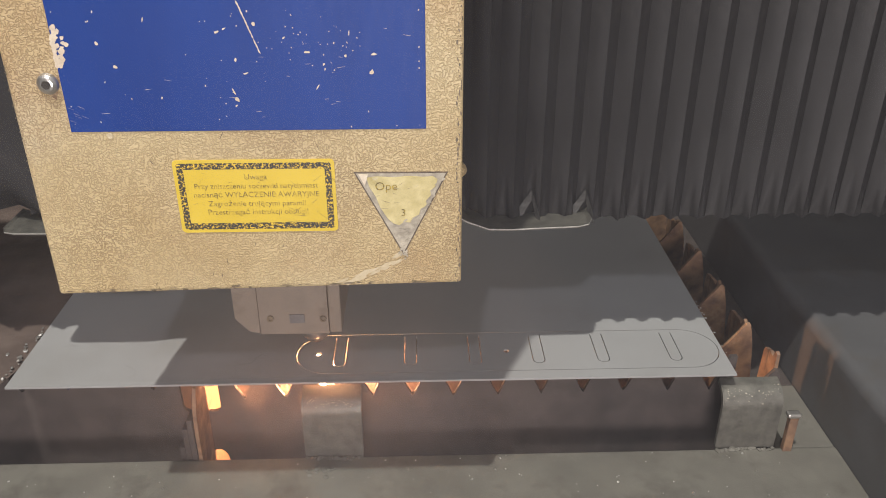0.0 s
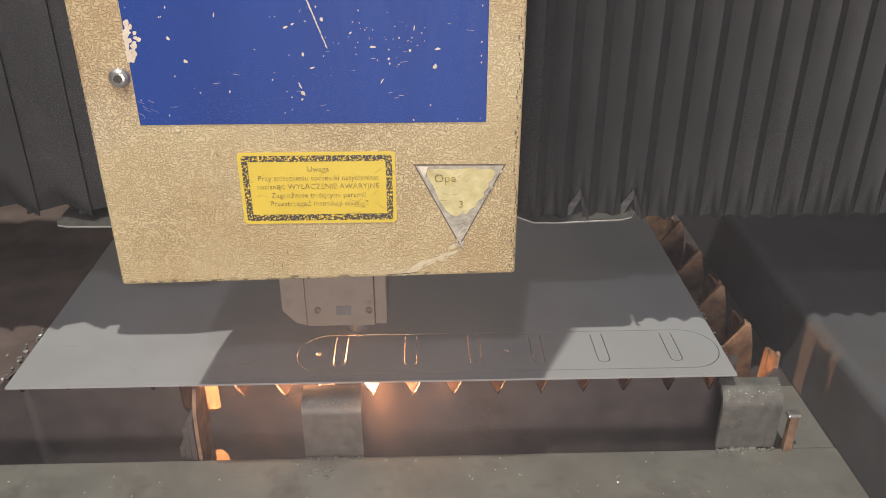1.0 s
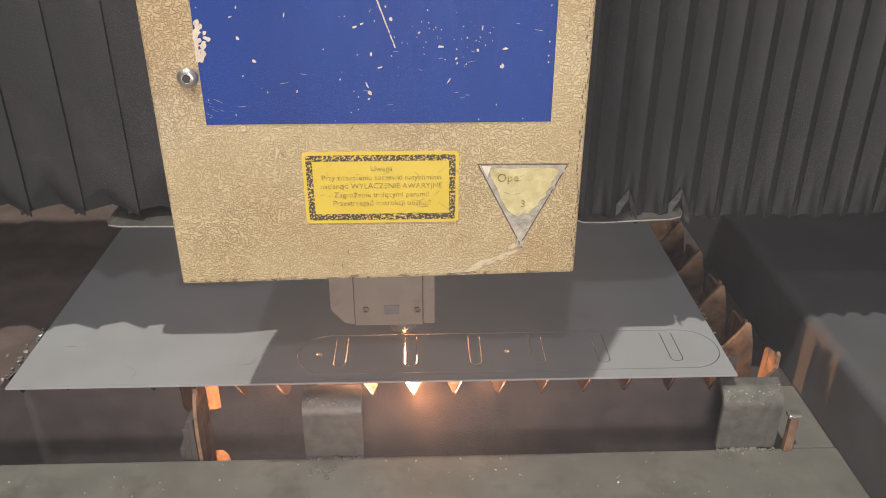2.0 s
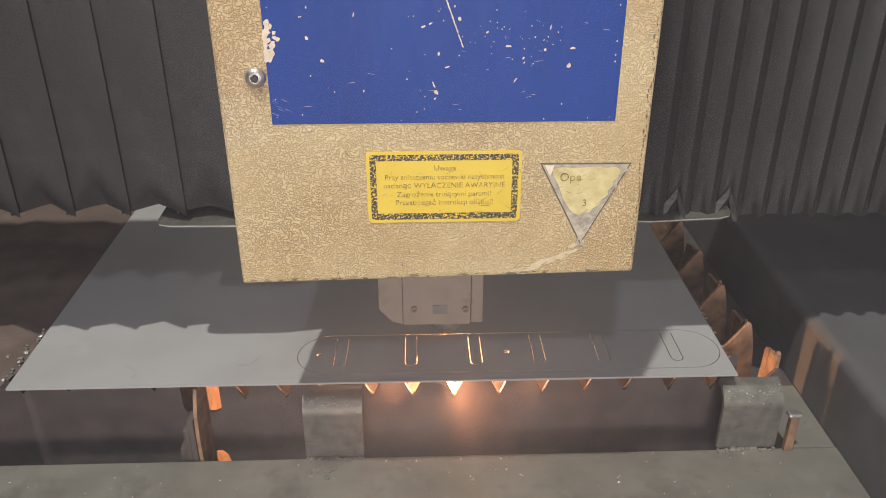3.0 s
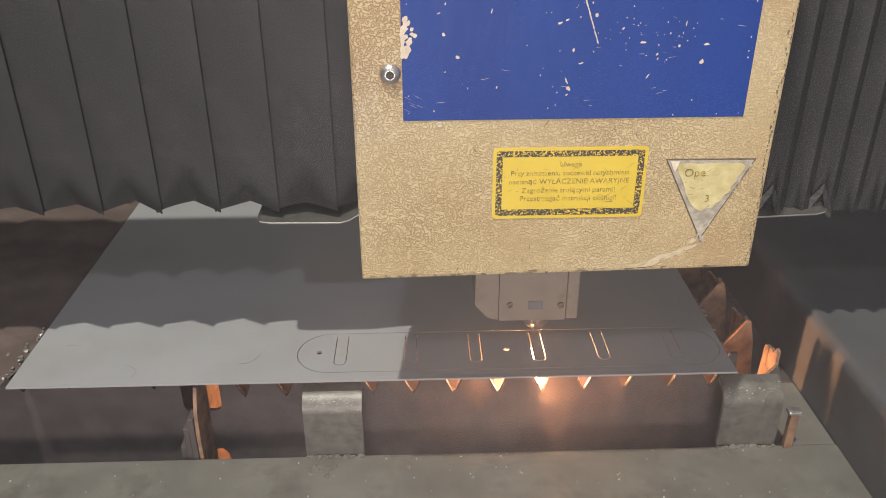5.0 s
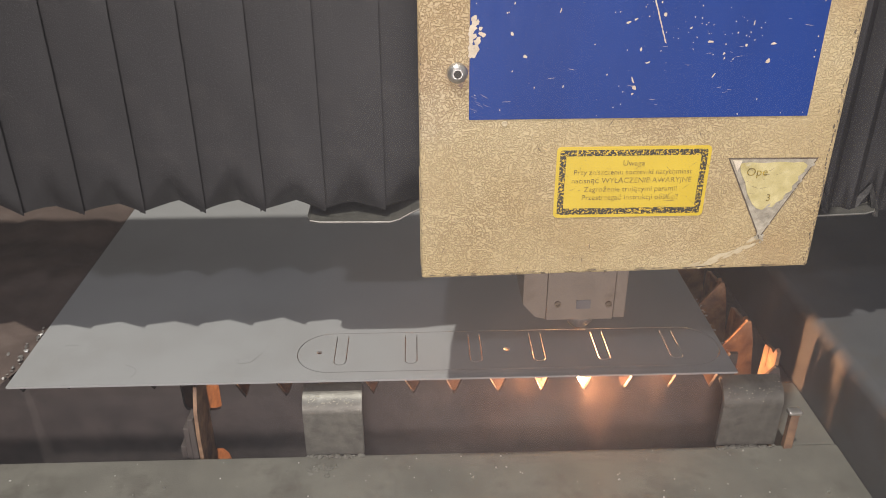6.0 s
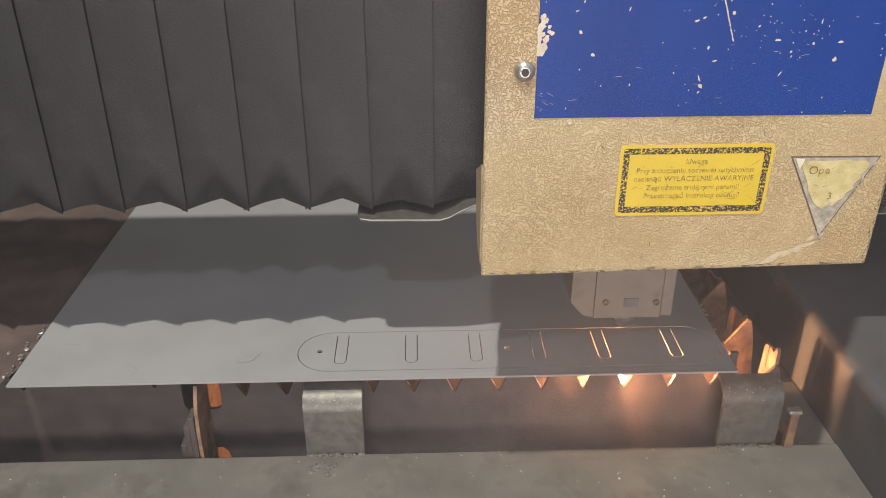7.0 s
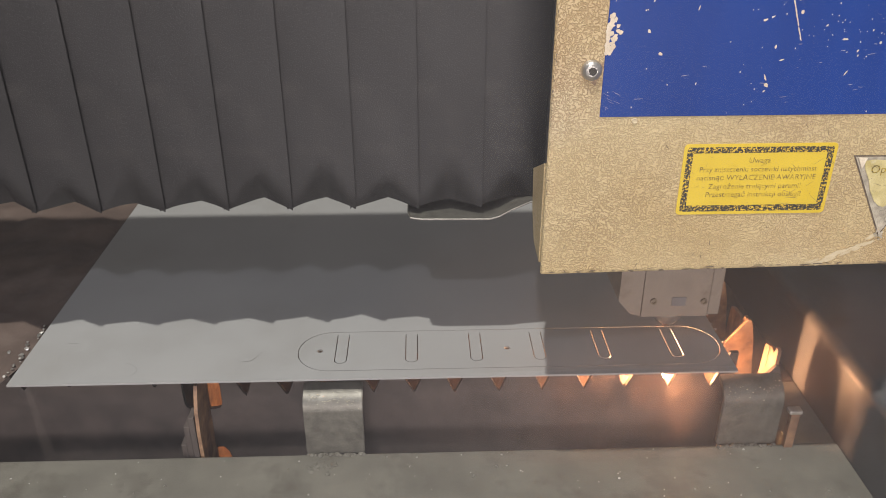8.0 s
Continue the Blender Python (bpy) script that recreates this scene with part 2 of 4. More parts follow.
# ------------------------------------------------------------ structure
def structure():
    # the cutting bed's steel frame: front ledge and side rail at one level, with the well between
    bm = box(-1.2, 0.297, -0.40, -0.0075, -0.10, -0.06, 0.0015)
    tagged(part("front_ledge", bm, LEDGE), "dusty grey steel ledge along the front of the cutting bed", "ledge", kind="structure")
    # rear of the same rail in a darker colour, for shade under the bellows
    bm = box(0.262, 0.2965, 0.0665, 1.2, -0.10, -0.0608, 0.0012)
    tagged(part("side_rail_rear", bm, DARK), "rear of the steel side rail, darkened for the shade there", "rail", kind="structure")
    bm = box(0.262, 0.2965, -0.0072, 0.066, -0.10, -0.0604, 0.0012)
    tagged(part("side_rail", bm, LEDGE), "dusty grey steel side rail of the cutting bed", "rail", kind="structure")
    bm = box(-1.2, 0.262, -0.0072, 1.2, -0.34, -0.30)
    tagged(part("floor", bm, DARK), "sooty floor of the slag well under the bed", "floor", kind="structure")
    # side wall folded over into the machine's top with a round shoulder
    r = 0.009
    bend = [(0.297 + r - r * math.cos(math.radians(9 * i)), 0.0025 - r + r * math.sin(math.radians(9 * i))) for i in range(11)]
    bm = prism([(0.34, -0.30), (0.297, -0.30)] + bend + [(1.39, 0.0025), (1.39, -0.0015), (0.34, -0.0015)], "y", -0.6, 1.19)
    tagged(part("wall_east", bm, WALLPAINT, smooth=True), "dark painted side wall of the machine bed with a rounded shoulder", "wall", kind="structure")
    bm = box(-1.2, -1.15, -0.6, 1.3, -0.30, 0.9)
    tagged(part("wall_west", bm, BODY), "dark painted end wall of the machine", "wall", kind="structure")
    bm = box(-1.2, 1.4, 1.2, 1.25, -0.34, 4.4)
    tagged(part("wall_north", bm, BODY), "dark painted back wall of the machine housing", "wall", kind="structure")
    bm = box(1.4, 1.45, -2.6, 1.25, -0.34, 4.4)
    tagged(part("wall_far_east", bm, HALL), "plain grey hall wall", "wall", kind="structure")
    bm = box(-1.7, -1.65, -2.6, 1.25, -0.9, 4.4)
    tagged(part("wall_far_west", bm, HALL), "plain grey hall wall", "wall", kind="structure")
    bm = box(-1.7, 1.45, -2.65, -2.6, -0.9, 4.4)
    tagged(part("wall_south", bm, HALL), "plain grey hall wall", "wall", kind="structure")
    bm = box(-1.7, 1.45, -2.65, 1.25, 4.4, 4.45)
    tagged(part("ceiling", bm, HALL), "plain grey hall ceiling", "ceiling", kind="structure")
    bm = box(-1.7, 1.45, -2.65, -0.40, -0.95, -0.9)
    tagged(part("hall_floor", bm, HALL), "plain grey hall floor", "floor", kind="structure")
    # the gantry beam behind the bellows
    bm = box(-1.15, 1.38, 0.066, 0.100, 0.125, 0.455, 0.004)
    tagged(part("gantry_beam", bm, BODY), "dark steel gantry beam behind the bellows", "beam", kind="structure")


structure()

# ------------------------------------------------------------ steel sheet with its cuts
KERF = 0.0006
PART_X0, PART_X1, PART_Y0, PART_Y1 = -0.0897, 0.2150, 0.0093, 0.0573
SLOTS = (-0.0586, -0.0083, 0.0380, 0.0832, 0.1294, 0.1815)


def racetrack(x0, x1, y0, y1, n=18):
    r = (y1 - y0) / 2
    yc = (y0 + y1) / 2
    pts = [(x1 - r + r * math.sin(math.pi * i / n), yc + r * math.cos(math.pi * i / n)) for i in range(n + 1)]
    pts += [(x0 + r - r * math.sin(math.pi * i / n), yc - r * math.cos(math.pi * i / n)) for i in range(n + 1)]
    return pts


def u_cut(x, y0, y1, half, w, n=10):
    """The outline of a U-shaped kerf: two legs and a round foot."""
    def leg(h):
        return [(x - h, y1)] + [(x - h * math.cos(math.pi * i / n), y0 + half - h * math.sin(math.pi * i / n)) for i in range(n + 1)] + [(x + h, y1)]
    return leg(half + w / 2) + list(reversed(leg(half - w / 2)))


def inside(p, poly):
    hit = False
    j = len(poly) - 1
    for i in range(len(poly)):
        a, b = poly[i], poly[j]
        if (a[1] > p[1]) != (b[1] > p[1]) and p[0] < (b[0] - a[0]) * (p[1] - a[1]) / (b[1] - a[1]) + a[0]:
            hit = not hit
        j = i
    return hit


def steel_sheet():
    from mathutils.geometry import delaunay_2d_cdt
    rim = [(-0.2822, 0.0), (0.2179, 0.0), (0.2179, 0.5), (-0.2822, 0.5)]
    k = KERF / 2
    outer = racetrack(PART_X0 - k, PART_X1 + k, PART_Y0 - k, PART_Y1 + k)
    inner = racetrack(PART_X0 + k, PART_X1 - k, PART_Y0 + k, PART_Y1 - k)
    cuts = [u_cut(x, 0.0178, 0.0535, 0.0042, 0.00068) for x in SLOTS]
    holes = [[(x + 0.0021 * math.cos(a * math.pi / 8), y + 0.0021 * math.sin(a * math.pi / 8)) for a in range(16)] for x, y in ((-0.0741, 0.0335), (0.0607, 0.0332))]
    pts, edges = [], []
    for poly in [rim, outer, inner] + cuts + holes:
        s = len(pts)
        pts += [Vector(p) for p in poly]
        edges += [(s + i, s + (i + 1) % len(poly)) for i in range(len(poly))]
    vs, _, fs, _, _, _ = delaunay_2d_cdt(pts, edges, [], 1, 1e-7)
    bm = bmesh.new()
    bv = [bm.verts.new((v.x, v.y, 0)) for v in vs]
    for f in fs:
        c = sum((vs[i] for i in f), Vector((0, 0))) / len(f)
        ring = inside(c, outer) and not inside(c, inner)
        tie = any(abs(c.x - x) < 0.0012 for x in (-0.03, 0.15)) and c.y < 0.02
        if (ring and not tie) or any(inside(c, p) for p in cuts + holes):
            continue
        bm.faces.new([bv[i] for i in f])
    bmesh.ops.recalc_face_normals(bm, faces=bm.faces)
    if sum(f.normal.z for f in bm.faces) < 0:
        bmesh.ops.reverse_faces(bm, faces=bm.faces)
    old = list(bm.faces)
    up = bmesh.ops.extrude_face_region(bm, geom=old)
    for v in [g for g in up["geom"] if isinstance(g, bmesh.types.BMVert)]:
        v.co.z += 0.0015
    for v in bm.verts:
        v.co.z -= 0.0015
    bmesh.ops.delete(bm, geom=[v for v in bm.verts if not v.link_faces], context="VERTS")
    bmesh.ops.recalc_face_normals(bm, faces=bm.faces)
    ob = part("steel_sheet", bm, SHEET)
    return tagged(ob, "thin grey steel sheet with cut slots lying on toothed slats", "sheet metal")


steel_sheet()


# ------------------------------------------------------------ slats of the bed
PITCH = 0.0308


def slat_outline(x0, x1, low, rng, top=-0.0016, half=0.0130, depth=0.0292, phase=0.0238, holes=(), foot=()):
    """A toothed slat seen from the front; holes: openings (x0, x1, depth) cut down from its top."""
    pts = [(x0, low), (x0, top)]
    i = math.ceil((x0 + half - phase) / PITCH)
    holes = list(holes)
    while phase + i * PITCH + half < x1:
        c = phase + i * PITCH
        i += 1
        hole = next((h for h in holes if h[0] - half < c < h[1] + half), None)
        if hole:
            if hole in holes:
                h0, h1, hd = hole
                r = 0.005
                pts += [(h0, top), (h0 + 0.0006, top - hd + r), (h0 + 0.0022, top - hd + 0.0014), (h0 + r, top - hd), (h1 - r, top - hd), (h1 - 0.0014, top - hd + 0.0014), (h1, top - hd + r), (h1, top)]
                holes.remove(hole)
            continue
        j = [rng.uniform(-0.0016, 0.0016) for _ in range(4)]
        d = depth * (1 if c > -0.18 else rng.uniform(0.55, 0.75) if c > -0.29 else rng.uniform(0.15, 0.45))
        pts += [(c - half + j[0], top), (c - half * 0.52 + j[2], top - d * 0.52), (c - 0.0006 + j[1], top - d * 0.96 + j[2]), (c + 0.0010 + j[1], top - d + j[3]), (c + half * 0.48 + j[1] * 0.7, top - d * 0.55), (c + half + j[3], top)]
    return pts + [(x1, top), (x1, low)] + list(foot)


def end_tooth(y, thick, lean, rng, dx=0.0, dz=0.0):
    """The last, pointed tooth of a slat, past the sheet's edge."""
    j = rng.uniform(-0.001, 0.001)
    pts = [(0.2191, -0.11), (0.2191, -0.016 + j), (0.2235, -0.0255), (0.2350, -0.0235), (0.2430, -0.0125), (0.2502, -0.0022 + j), (0.2528, -0.0030 + j), (0.2545, -0.0090), (0.2574, -0.0228), (0.2615 + lean, -0.0583), (0.2615 + lean, -0.11)]
    return prism([(x + dx, z + dz) for x, z in pts], "y", y, y + thick)


def end_plate(y0, y1, rng, x=0.2503):
    """A scaled tab standing in the bay between two slats, burnt ragged along its top and split once."""
    top = -0.0098 + rng.uniform(-0.0015, 0.0010)
    s = y0 + (y1 - y0) * rng.uniform(0.52, 0.70)
    pts = [(y0, -0.10), (y0, top + 0.0045), (y0 + 0.0028, top + 0.0062), (y0 + 0.0060, top - 0.0004), (y0 + 0.0105, top + 0.0012), (s - 0.0006, top + 0.0004), (s - 0.0003, top - 0.0190), (s + 0.0003, top - 0.0190), (s + 0.0007, top)]
    pts += [(y1 - 0.0050, top - 0.0004), (y1 - 0.0012, top - 0.0016), (y1, top - 0.0050), (y1 + 0.0018, top - 0.0330), (y1 + 0.0020, -0.10)]
    return prism(pts, "x", x, x + 0.0025)


def bed_slats():
    rng = random.Random(5)
    ys = [0.067 + 0.0605 * i for i in range(12)]
    for i, y in enumerate(ys):
        slat = tagged(empty("bed_slat", pose(0, 0, 0)), "rusty toothed steel slat with a coppery end tooth", "slat", group="slats of the cutting bed")
        part("blade", prism(slat_outline(-1.1, 0.2190, -0.17, rng, phase=0.0232 + rng.uniform(-0.006, 0.006)), "y", y, y + 0.0025), RUST, slat)
        part("end_tooth", end_tooth(y, 0.0028, 0.0, rng), SCALE, slat, "coppery scaled end tooth")
        start = y - 0.0550
        tagged(part("end_plate", end_plate(start, start + 0.030, rng) if i else end_plate(0.0305, 0.0515, rng, 0.2592), SCALE), "coppery scaled plate standing in a bay of the bed", "plate", group="end plates of the bed")
    # front slat with a round-cornered opening for the cross plate
    slat = empty("front_slat", pose(0, 0, 0))
    part("blade", prism(slat_outline(-1.1, 0.2270, -0.13, rng, holes=((-0.1745, -0.1466, 0.0405),), foot=((-0.1445, -0.13), (-0.1445, -0.092), (-0.1470, -0.0820), (-0.1505, -0.0778), (-0.1550, -0.0778), (-0.1565, -0.0800), (-0.1565, -0.13))), "y", 0.0235, 0.0265), DARK, slat)
    part("end_tooth", end_tooth(0.0272, 0.0028, 0.0, rng, 0.0085, -0.0140), DARK, slat, "soot-dark pointed end tooth")
    tagged(slat, "soot-dark toothed steel slat behind the front ledge", "slat", group="slats of the cutting bed")
    # cross plate reaching out through the opening, with stepped packing plates beside it
    cross = tagged(empty("cross_plate", pose(0, 0, 0)), "rusty cross plate with stepped packing plates", "plate")
    pts = [(-0.0060, -0.125), (-0.0060, -0.040), (-0.0035, -0.022), (0.0005, -0.013), (0.004, -0.0065), (0.0595, -0.0065), (0.0595, -0.125)]
    part("web", prism(pts, "x", -0.1585, -0.1560), SCALE, cross)
    for k, (dx, top) in enumerate(((0.0, -0.026), (0.0042, -0.0345), (0.0084, -0.051))):
        bm = box(-0.1630 - dx, -0.1590 - dx, -0.0065 + 0.0008 * k, 0.0052, -0.125, top, 0.0006)
        part("packing_plate", bm, DARK, cross)


bed_slats()


def hook_tab(x0, x1):
    """A bent steel tab standing on the ledge and hooked back over the front slat."""
    n, thick, y, z, r, bend = 14, 0.0044, -0.0068, -0.0245, 0.0140, math.radians(75)

    def arc(radius):
        return [(y + r - radius * math.cos(bend * i / n), z + radius * math.sin(bend * i / n)) for i in range(n + 1)]
    out, inn = arc(r), arc(r - thick)
    run = 0.0060
    end = (out[-1][0] + run * math.sin(bend), out[-1][1] + run * math.cos(bend))
    end_in = (inn[-1][0] + run * math.sin(bend), inn[-1][1] + run * math.cos(bend))
    outer = [(y, -0.0598)] + out + [end]
    inner = [end_in] + list(reversed(inn)) + [(y + thick, -0.0598)]
    bm = prism(outer + inner, "x", x0, x1)
    sharp = [e for e in bm.edges if len(e.link_faces) == 2 and e.calc_face_angle(0) > 0.9 and abs(e.verts[0].co.x - e.verts[1].co.x) < 1e-6]
    bmesh.ops.bevel(bm, geom=sharp, offset=0.0006, segments=2, affect="EDGES")
    ob = tagged(empty("hook_tab", pose(0, 0, 0)), "scuffed grey bent steel tab welded on the front ledge", "bracket", group="tabs along the ledge")
    part("bent_plate", bm, STEEL, ob, smooth=True)
    rng = random.Random(int(x0 * 1000))
    bm = bmesh.new()
    for i in range(16):
        blob(bm, x0 + (x1 - x0) * (i + rng.uniform(0, 0.8)) / 16, -0.0085 + rng.uniform(-0.0012, 0.001), -0.0597, rng.uniform(0.0013, 0.0026), rng, 0.5)
    part("weld_bead", bm, LEDGE, ob, "lumpy grey weld bead")
    bm = bmesh.new()
    for i in range(46):
        a = rng.gauss(0.75, 0.20)
        blob(bm, rng.uniform(x0 + 0.002, x1 - 0.002), -0.0068 + 0.0140 * (1 - math.cos(a)), -0.0245 + 0.0140 * math.sin(a), rng.uniform(0.0002, 0.0007), rng, 0.22)
    tagged(part("bend_wear", bm, PEELED, ob, "bright rubbed scuffs along the bend"), kind="stuff")
    return ob


hook_tab(-0.0835, -0.0425)
hook_tab(0.2095, 0.2520)

# ------------------------------------------------------------ cutting head
FACE = -0.062


def chip_bm(spots, seed, y, edge=0):
    """Flat flecks where paint has come off: (x, z, width, height, lean)."""
    rng = random.Random(seed)
    bm = bmesh.new()
    for k, (x, z, w, h, lean) in enumerate(spots):
        n = rng.choice((5, 6, 7, 8))
        c, s = math.cos(math.radians(lean)), math.sin(math.radians(lean))
        ring = []
        for i in range(n):
            a = 2 * math.pi * i / n + rng.uniform(-0.25, 0.25)
            r = rng.uniform(0.55, 1.1)
            u, v = math.cos(a) * w / 2 * r, math.sin(a) * h / 2 * r
            ring.append(bm.verts.new((x + u * c - v * s, y - 0.000004 * k, z + u * s + v * c)))
        f = bm.faces.new(ring)
        f.normal_update()
        if f.normal.y > 0:
            f.normal_flip()
    return bm


def letters(text, size, x, z, y, material, parent, label):
    """Words in the built-in font, standing on the face."""
    cu = bpy.data.curves.new("words", "FONT")
    cu.body, cu.size, cu.align_x, cu.align_y = text, size, "CENTER", "CENTER"
    cu.resolution_u = 3
    tmp = bpy.data.objects.new("words", cu)
    scene.collection.objects.link(tmp)
    dg = bpy.context.evaluated_depsgraph_get()
    me = bpy.data.meshes.new_from_object(tmp.evaluated_get(dg))
    bpy.data.objects.remove(tmp)
    me.transform(pose(x, y, z, 90))
    me.name = "lettering"
    me.materials.clear()
    me.materials.append(material)
    ob = new("lettering", me)
    ob.parent = parent
    tagged(ob, label)
    return ob


def rounded(x0, x1, z0, z1, r, n=4):
    pts = []
    for cx, cz, a0 in ((x1 - r, z1 - r, 0), (x0 + r, z1 - r, 90), (x0 + r, z0 + r, 180), (x1 - r, z0 + r, 270)):
        pts += [(cx + r * math.cos(math.radians(a0 + 90 * i / n)), cz + r * math.sin(math.radians(a0 + 90 * i / n))) for i in range(n + 1)]
    return pts


def ring_bm(outer, inner, y):
    bm = bmesh.new()
    o = [bm.verts.new((p[0], y, p[1])) for p in outer]
    i = [bm.verts.new((p[0], y, p[1])) for p in inner]
    k = len(o)
    for j in range(k):
        bm.faces.new((o[j], i[j], i[(j + 1) % k], o[(j + 1) % k]))
    bmesh.ops.recalc_face_normals(bm, faces=bm.faces)
    return bm


def warning_label(h):
    x0, x1, z0, z1 = -0.0112, 0.0690, 0.1500, 0.1898
    lab = part("warning_label", prism(rounded(x0, x1, z0, z1, 0.0022), "y", FACE - 0.0004, FACE + 0.0005), YELLOW, h, "yellow warning label with a worn black border")
    i, j = 0.0017, 0.0050
    part("border", ring_bm(rounded(x0 + i, x1 - i, z0 + i, z1 - i, 0.0015), rounded(x0 + j, x1 - j, z0 + j + 0.0003, z1 - j, 0.0003), FACE - 0.00048), INK, lab, "black mottled border worn through")
    mid = (x0 + x1) / 2
    rng = random.Random(31)
    nicks = [(rng.uniform(0.045, 0.0685), rng.uniform(0.152, 0.185), rng.uniform(0.003, 0.011), 0.0002, rng.uniform(-60, 40)) for _ in range(14)]
    nicks += [(rng.uniform(-0.009, 0.067), rng.uniform(0.152, 0.188), rng.uniform(0.001, 0.004), 0.00018, rng.uniform(-80, 80)) for _ in range(24)]
    tagged(part("nick_wear", chip_bm(nicks, 33, FACE - 0.00057), speck, lab, "fine dark nicks"), kind="stuff")
    for text, size, x, z in (("Uwaga", 0.0043, mid + 0.0003, 0.1806), ("Przy zniszczeniu soczewki natychmiast", 0.0040, mid + 0.0002, 0.1757), ("nacisn\u0105\u0107 WY\u0141\u0104CZENIE AWARYJNE", 0.0041, mid, 0.1710),
                             ("Zagro\u017cenie truj\u0105cymi parami!", 0.0041, mid, 0.1661), ("Przestrzega\u0107 instrukcji obs\u0142ugi!", 0.0041, mid, 0.1614)):
        letters(text, size, x, z, FACE - 0.00055, TEXT_INK, lab, "worn dark lettering")


def triangle_label(h):
    def tri(k, dz=0.0):
        c = (0.1021, 0.1666)
        return [(c[0] + (x - c[0]) * k, c[1] + (z - c[1]) * k + dz) for x, z in ((0.0783, 0.1826), (0.1259, 0.1822), (0.1026, 0.1352))]
    lab = part("triangle_label", prism(tri(1.0), "y", FACE - 0.0003, FACE + 0.0005), GRIME, h, "torn pale yellow triangular label")
    part("backing", prism(tri(0.95), "y", FACE - 0.0006, FACE + 0.0003), PEELED, lab, "torn silvery backing")
    c = [(0.0848, 0.1796), (0.0900, 0.1802), (0.0985, 0.1796), (0.1060, 0.1803), (0.1130, 0.1797), (0.1182, 0.1800), (0.1205, 0.1784), (0.1198, 0.1748), (0.1168, 0.1722), (0.1172, 0.1698), (0.1146, 0.1668), (0.1150, 0.1640), (0.1118, 0.1622), (0.1110, 0.1590),
         (0.1078, 0.1572), (0.1062, 0.1545), (0.1030, 0.1548), (0.1008, 0.1530), (0.0978, 0.1540), (0.0950, 0.1566), (0.0912, 0.1630), (0.0892, 0.1690), (0.0858, 0.1752)]
    part("face", prism(c, "y", FACE - 0.0010, FACE - 0.0002), PALE, lab, "yellowed paper face")
    part("torn_corner", prism([(0.0808, 0.1815), (0.0856, 0.1813), (0.0848, 0.1785), (0.0838, 0.1752)], "y", FACE - 0.0013, FACE - 0.0002), CHIP, lab, "white torn corner")
    rng = random.Random(14)
    flakes = []
    for k in range(26):
        t = k / 25
        flakes.append((0.1222 - 0.0185 * t + rng.gauss(0, 0.0007), 0.1775 - 0.034 * t + rng.gauss(0, 0.0008), rng.uniform(0.0012, 0.0042), rng.uniform(0.0006, 0.0018), rng.uniform(20, 80)))
    flakes += [(0.103 + rng.gauss(0, 0.0026), 0.1490 + rng.gauss(0, 0.0022), rng.uniform(0.002, 0.005), rng.uniform(0.0006, 0.0016), rng.uniform(-10, 50)) for _ in range(14)]
    tagged(part("torn_paper", chip_bm(flakes, 15, FACE - 0.0011), PEELED, lab, "torn silvery flakes"), kind="stuff")
    creases = [(rng.uniform(0.088, 0.115), rng.uniform(0.162, 0.179), rng.uniform(0.002, 0.007), 0.00022, rng.uniform(-40, 40)) for _ in range(9)]
    tagged(part("crease_wear", chip_bm(creases, 16, FACE - 0.00105), speck, lab, "fine dark creases"), kind="stuff")
    tail = [(0.1030 + rng.gauss(0, 0.0018), 0.1372 + rng.gauss(0, 0.0022), rng.uniform(0.0012, 0.0032), rng.uniform(0.0006, 0.0016), rng.uniform(30, 100)) for _ in range(16)]
    tagged(part("torn_tail", chip_bm(tail, 17, FACE - 0.0009), PEELED, lab, "ragged silvery scraps at the lower corner"), kind="stuff")
    letters("Ope", 0.0064, 0.0945, 0.1748, FACE - 0.0012, TEXT_INK, lab, "worn dark lettering")
    letters("3", 0.0056, 0.1030, 0.1600, FACE - 0.0012, TEXT_INK, lab, "worn dark numeral")


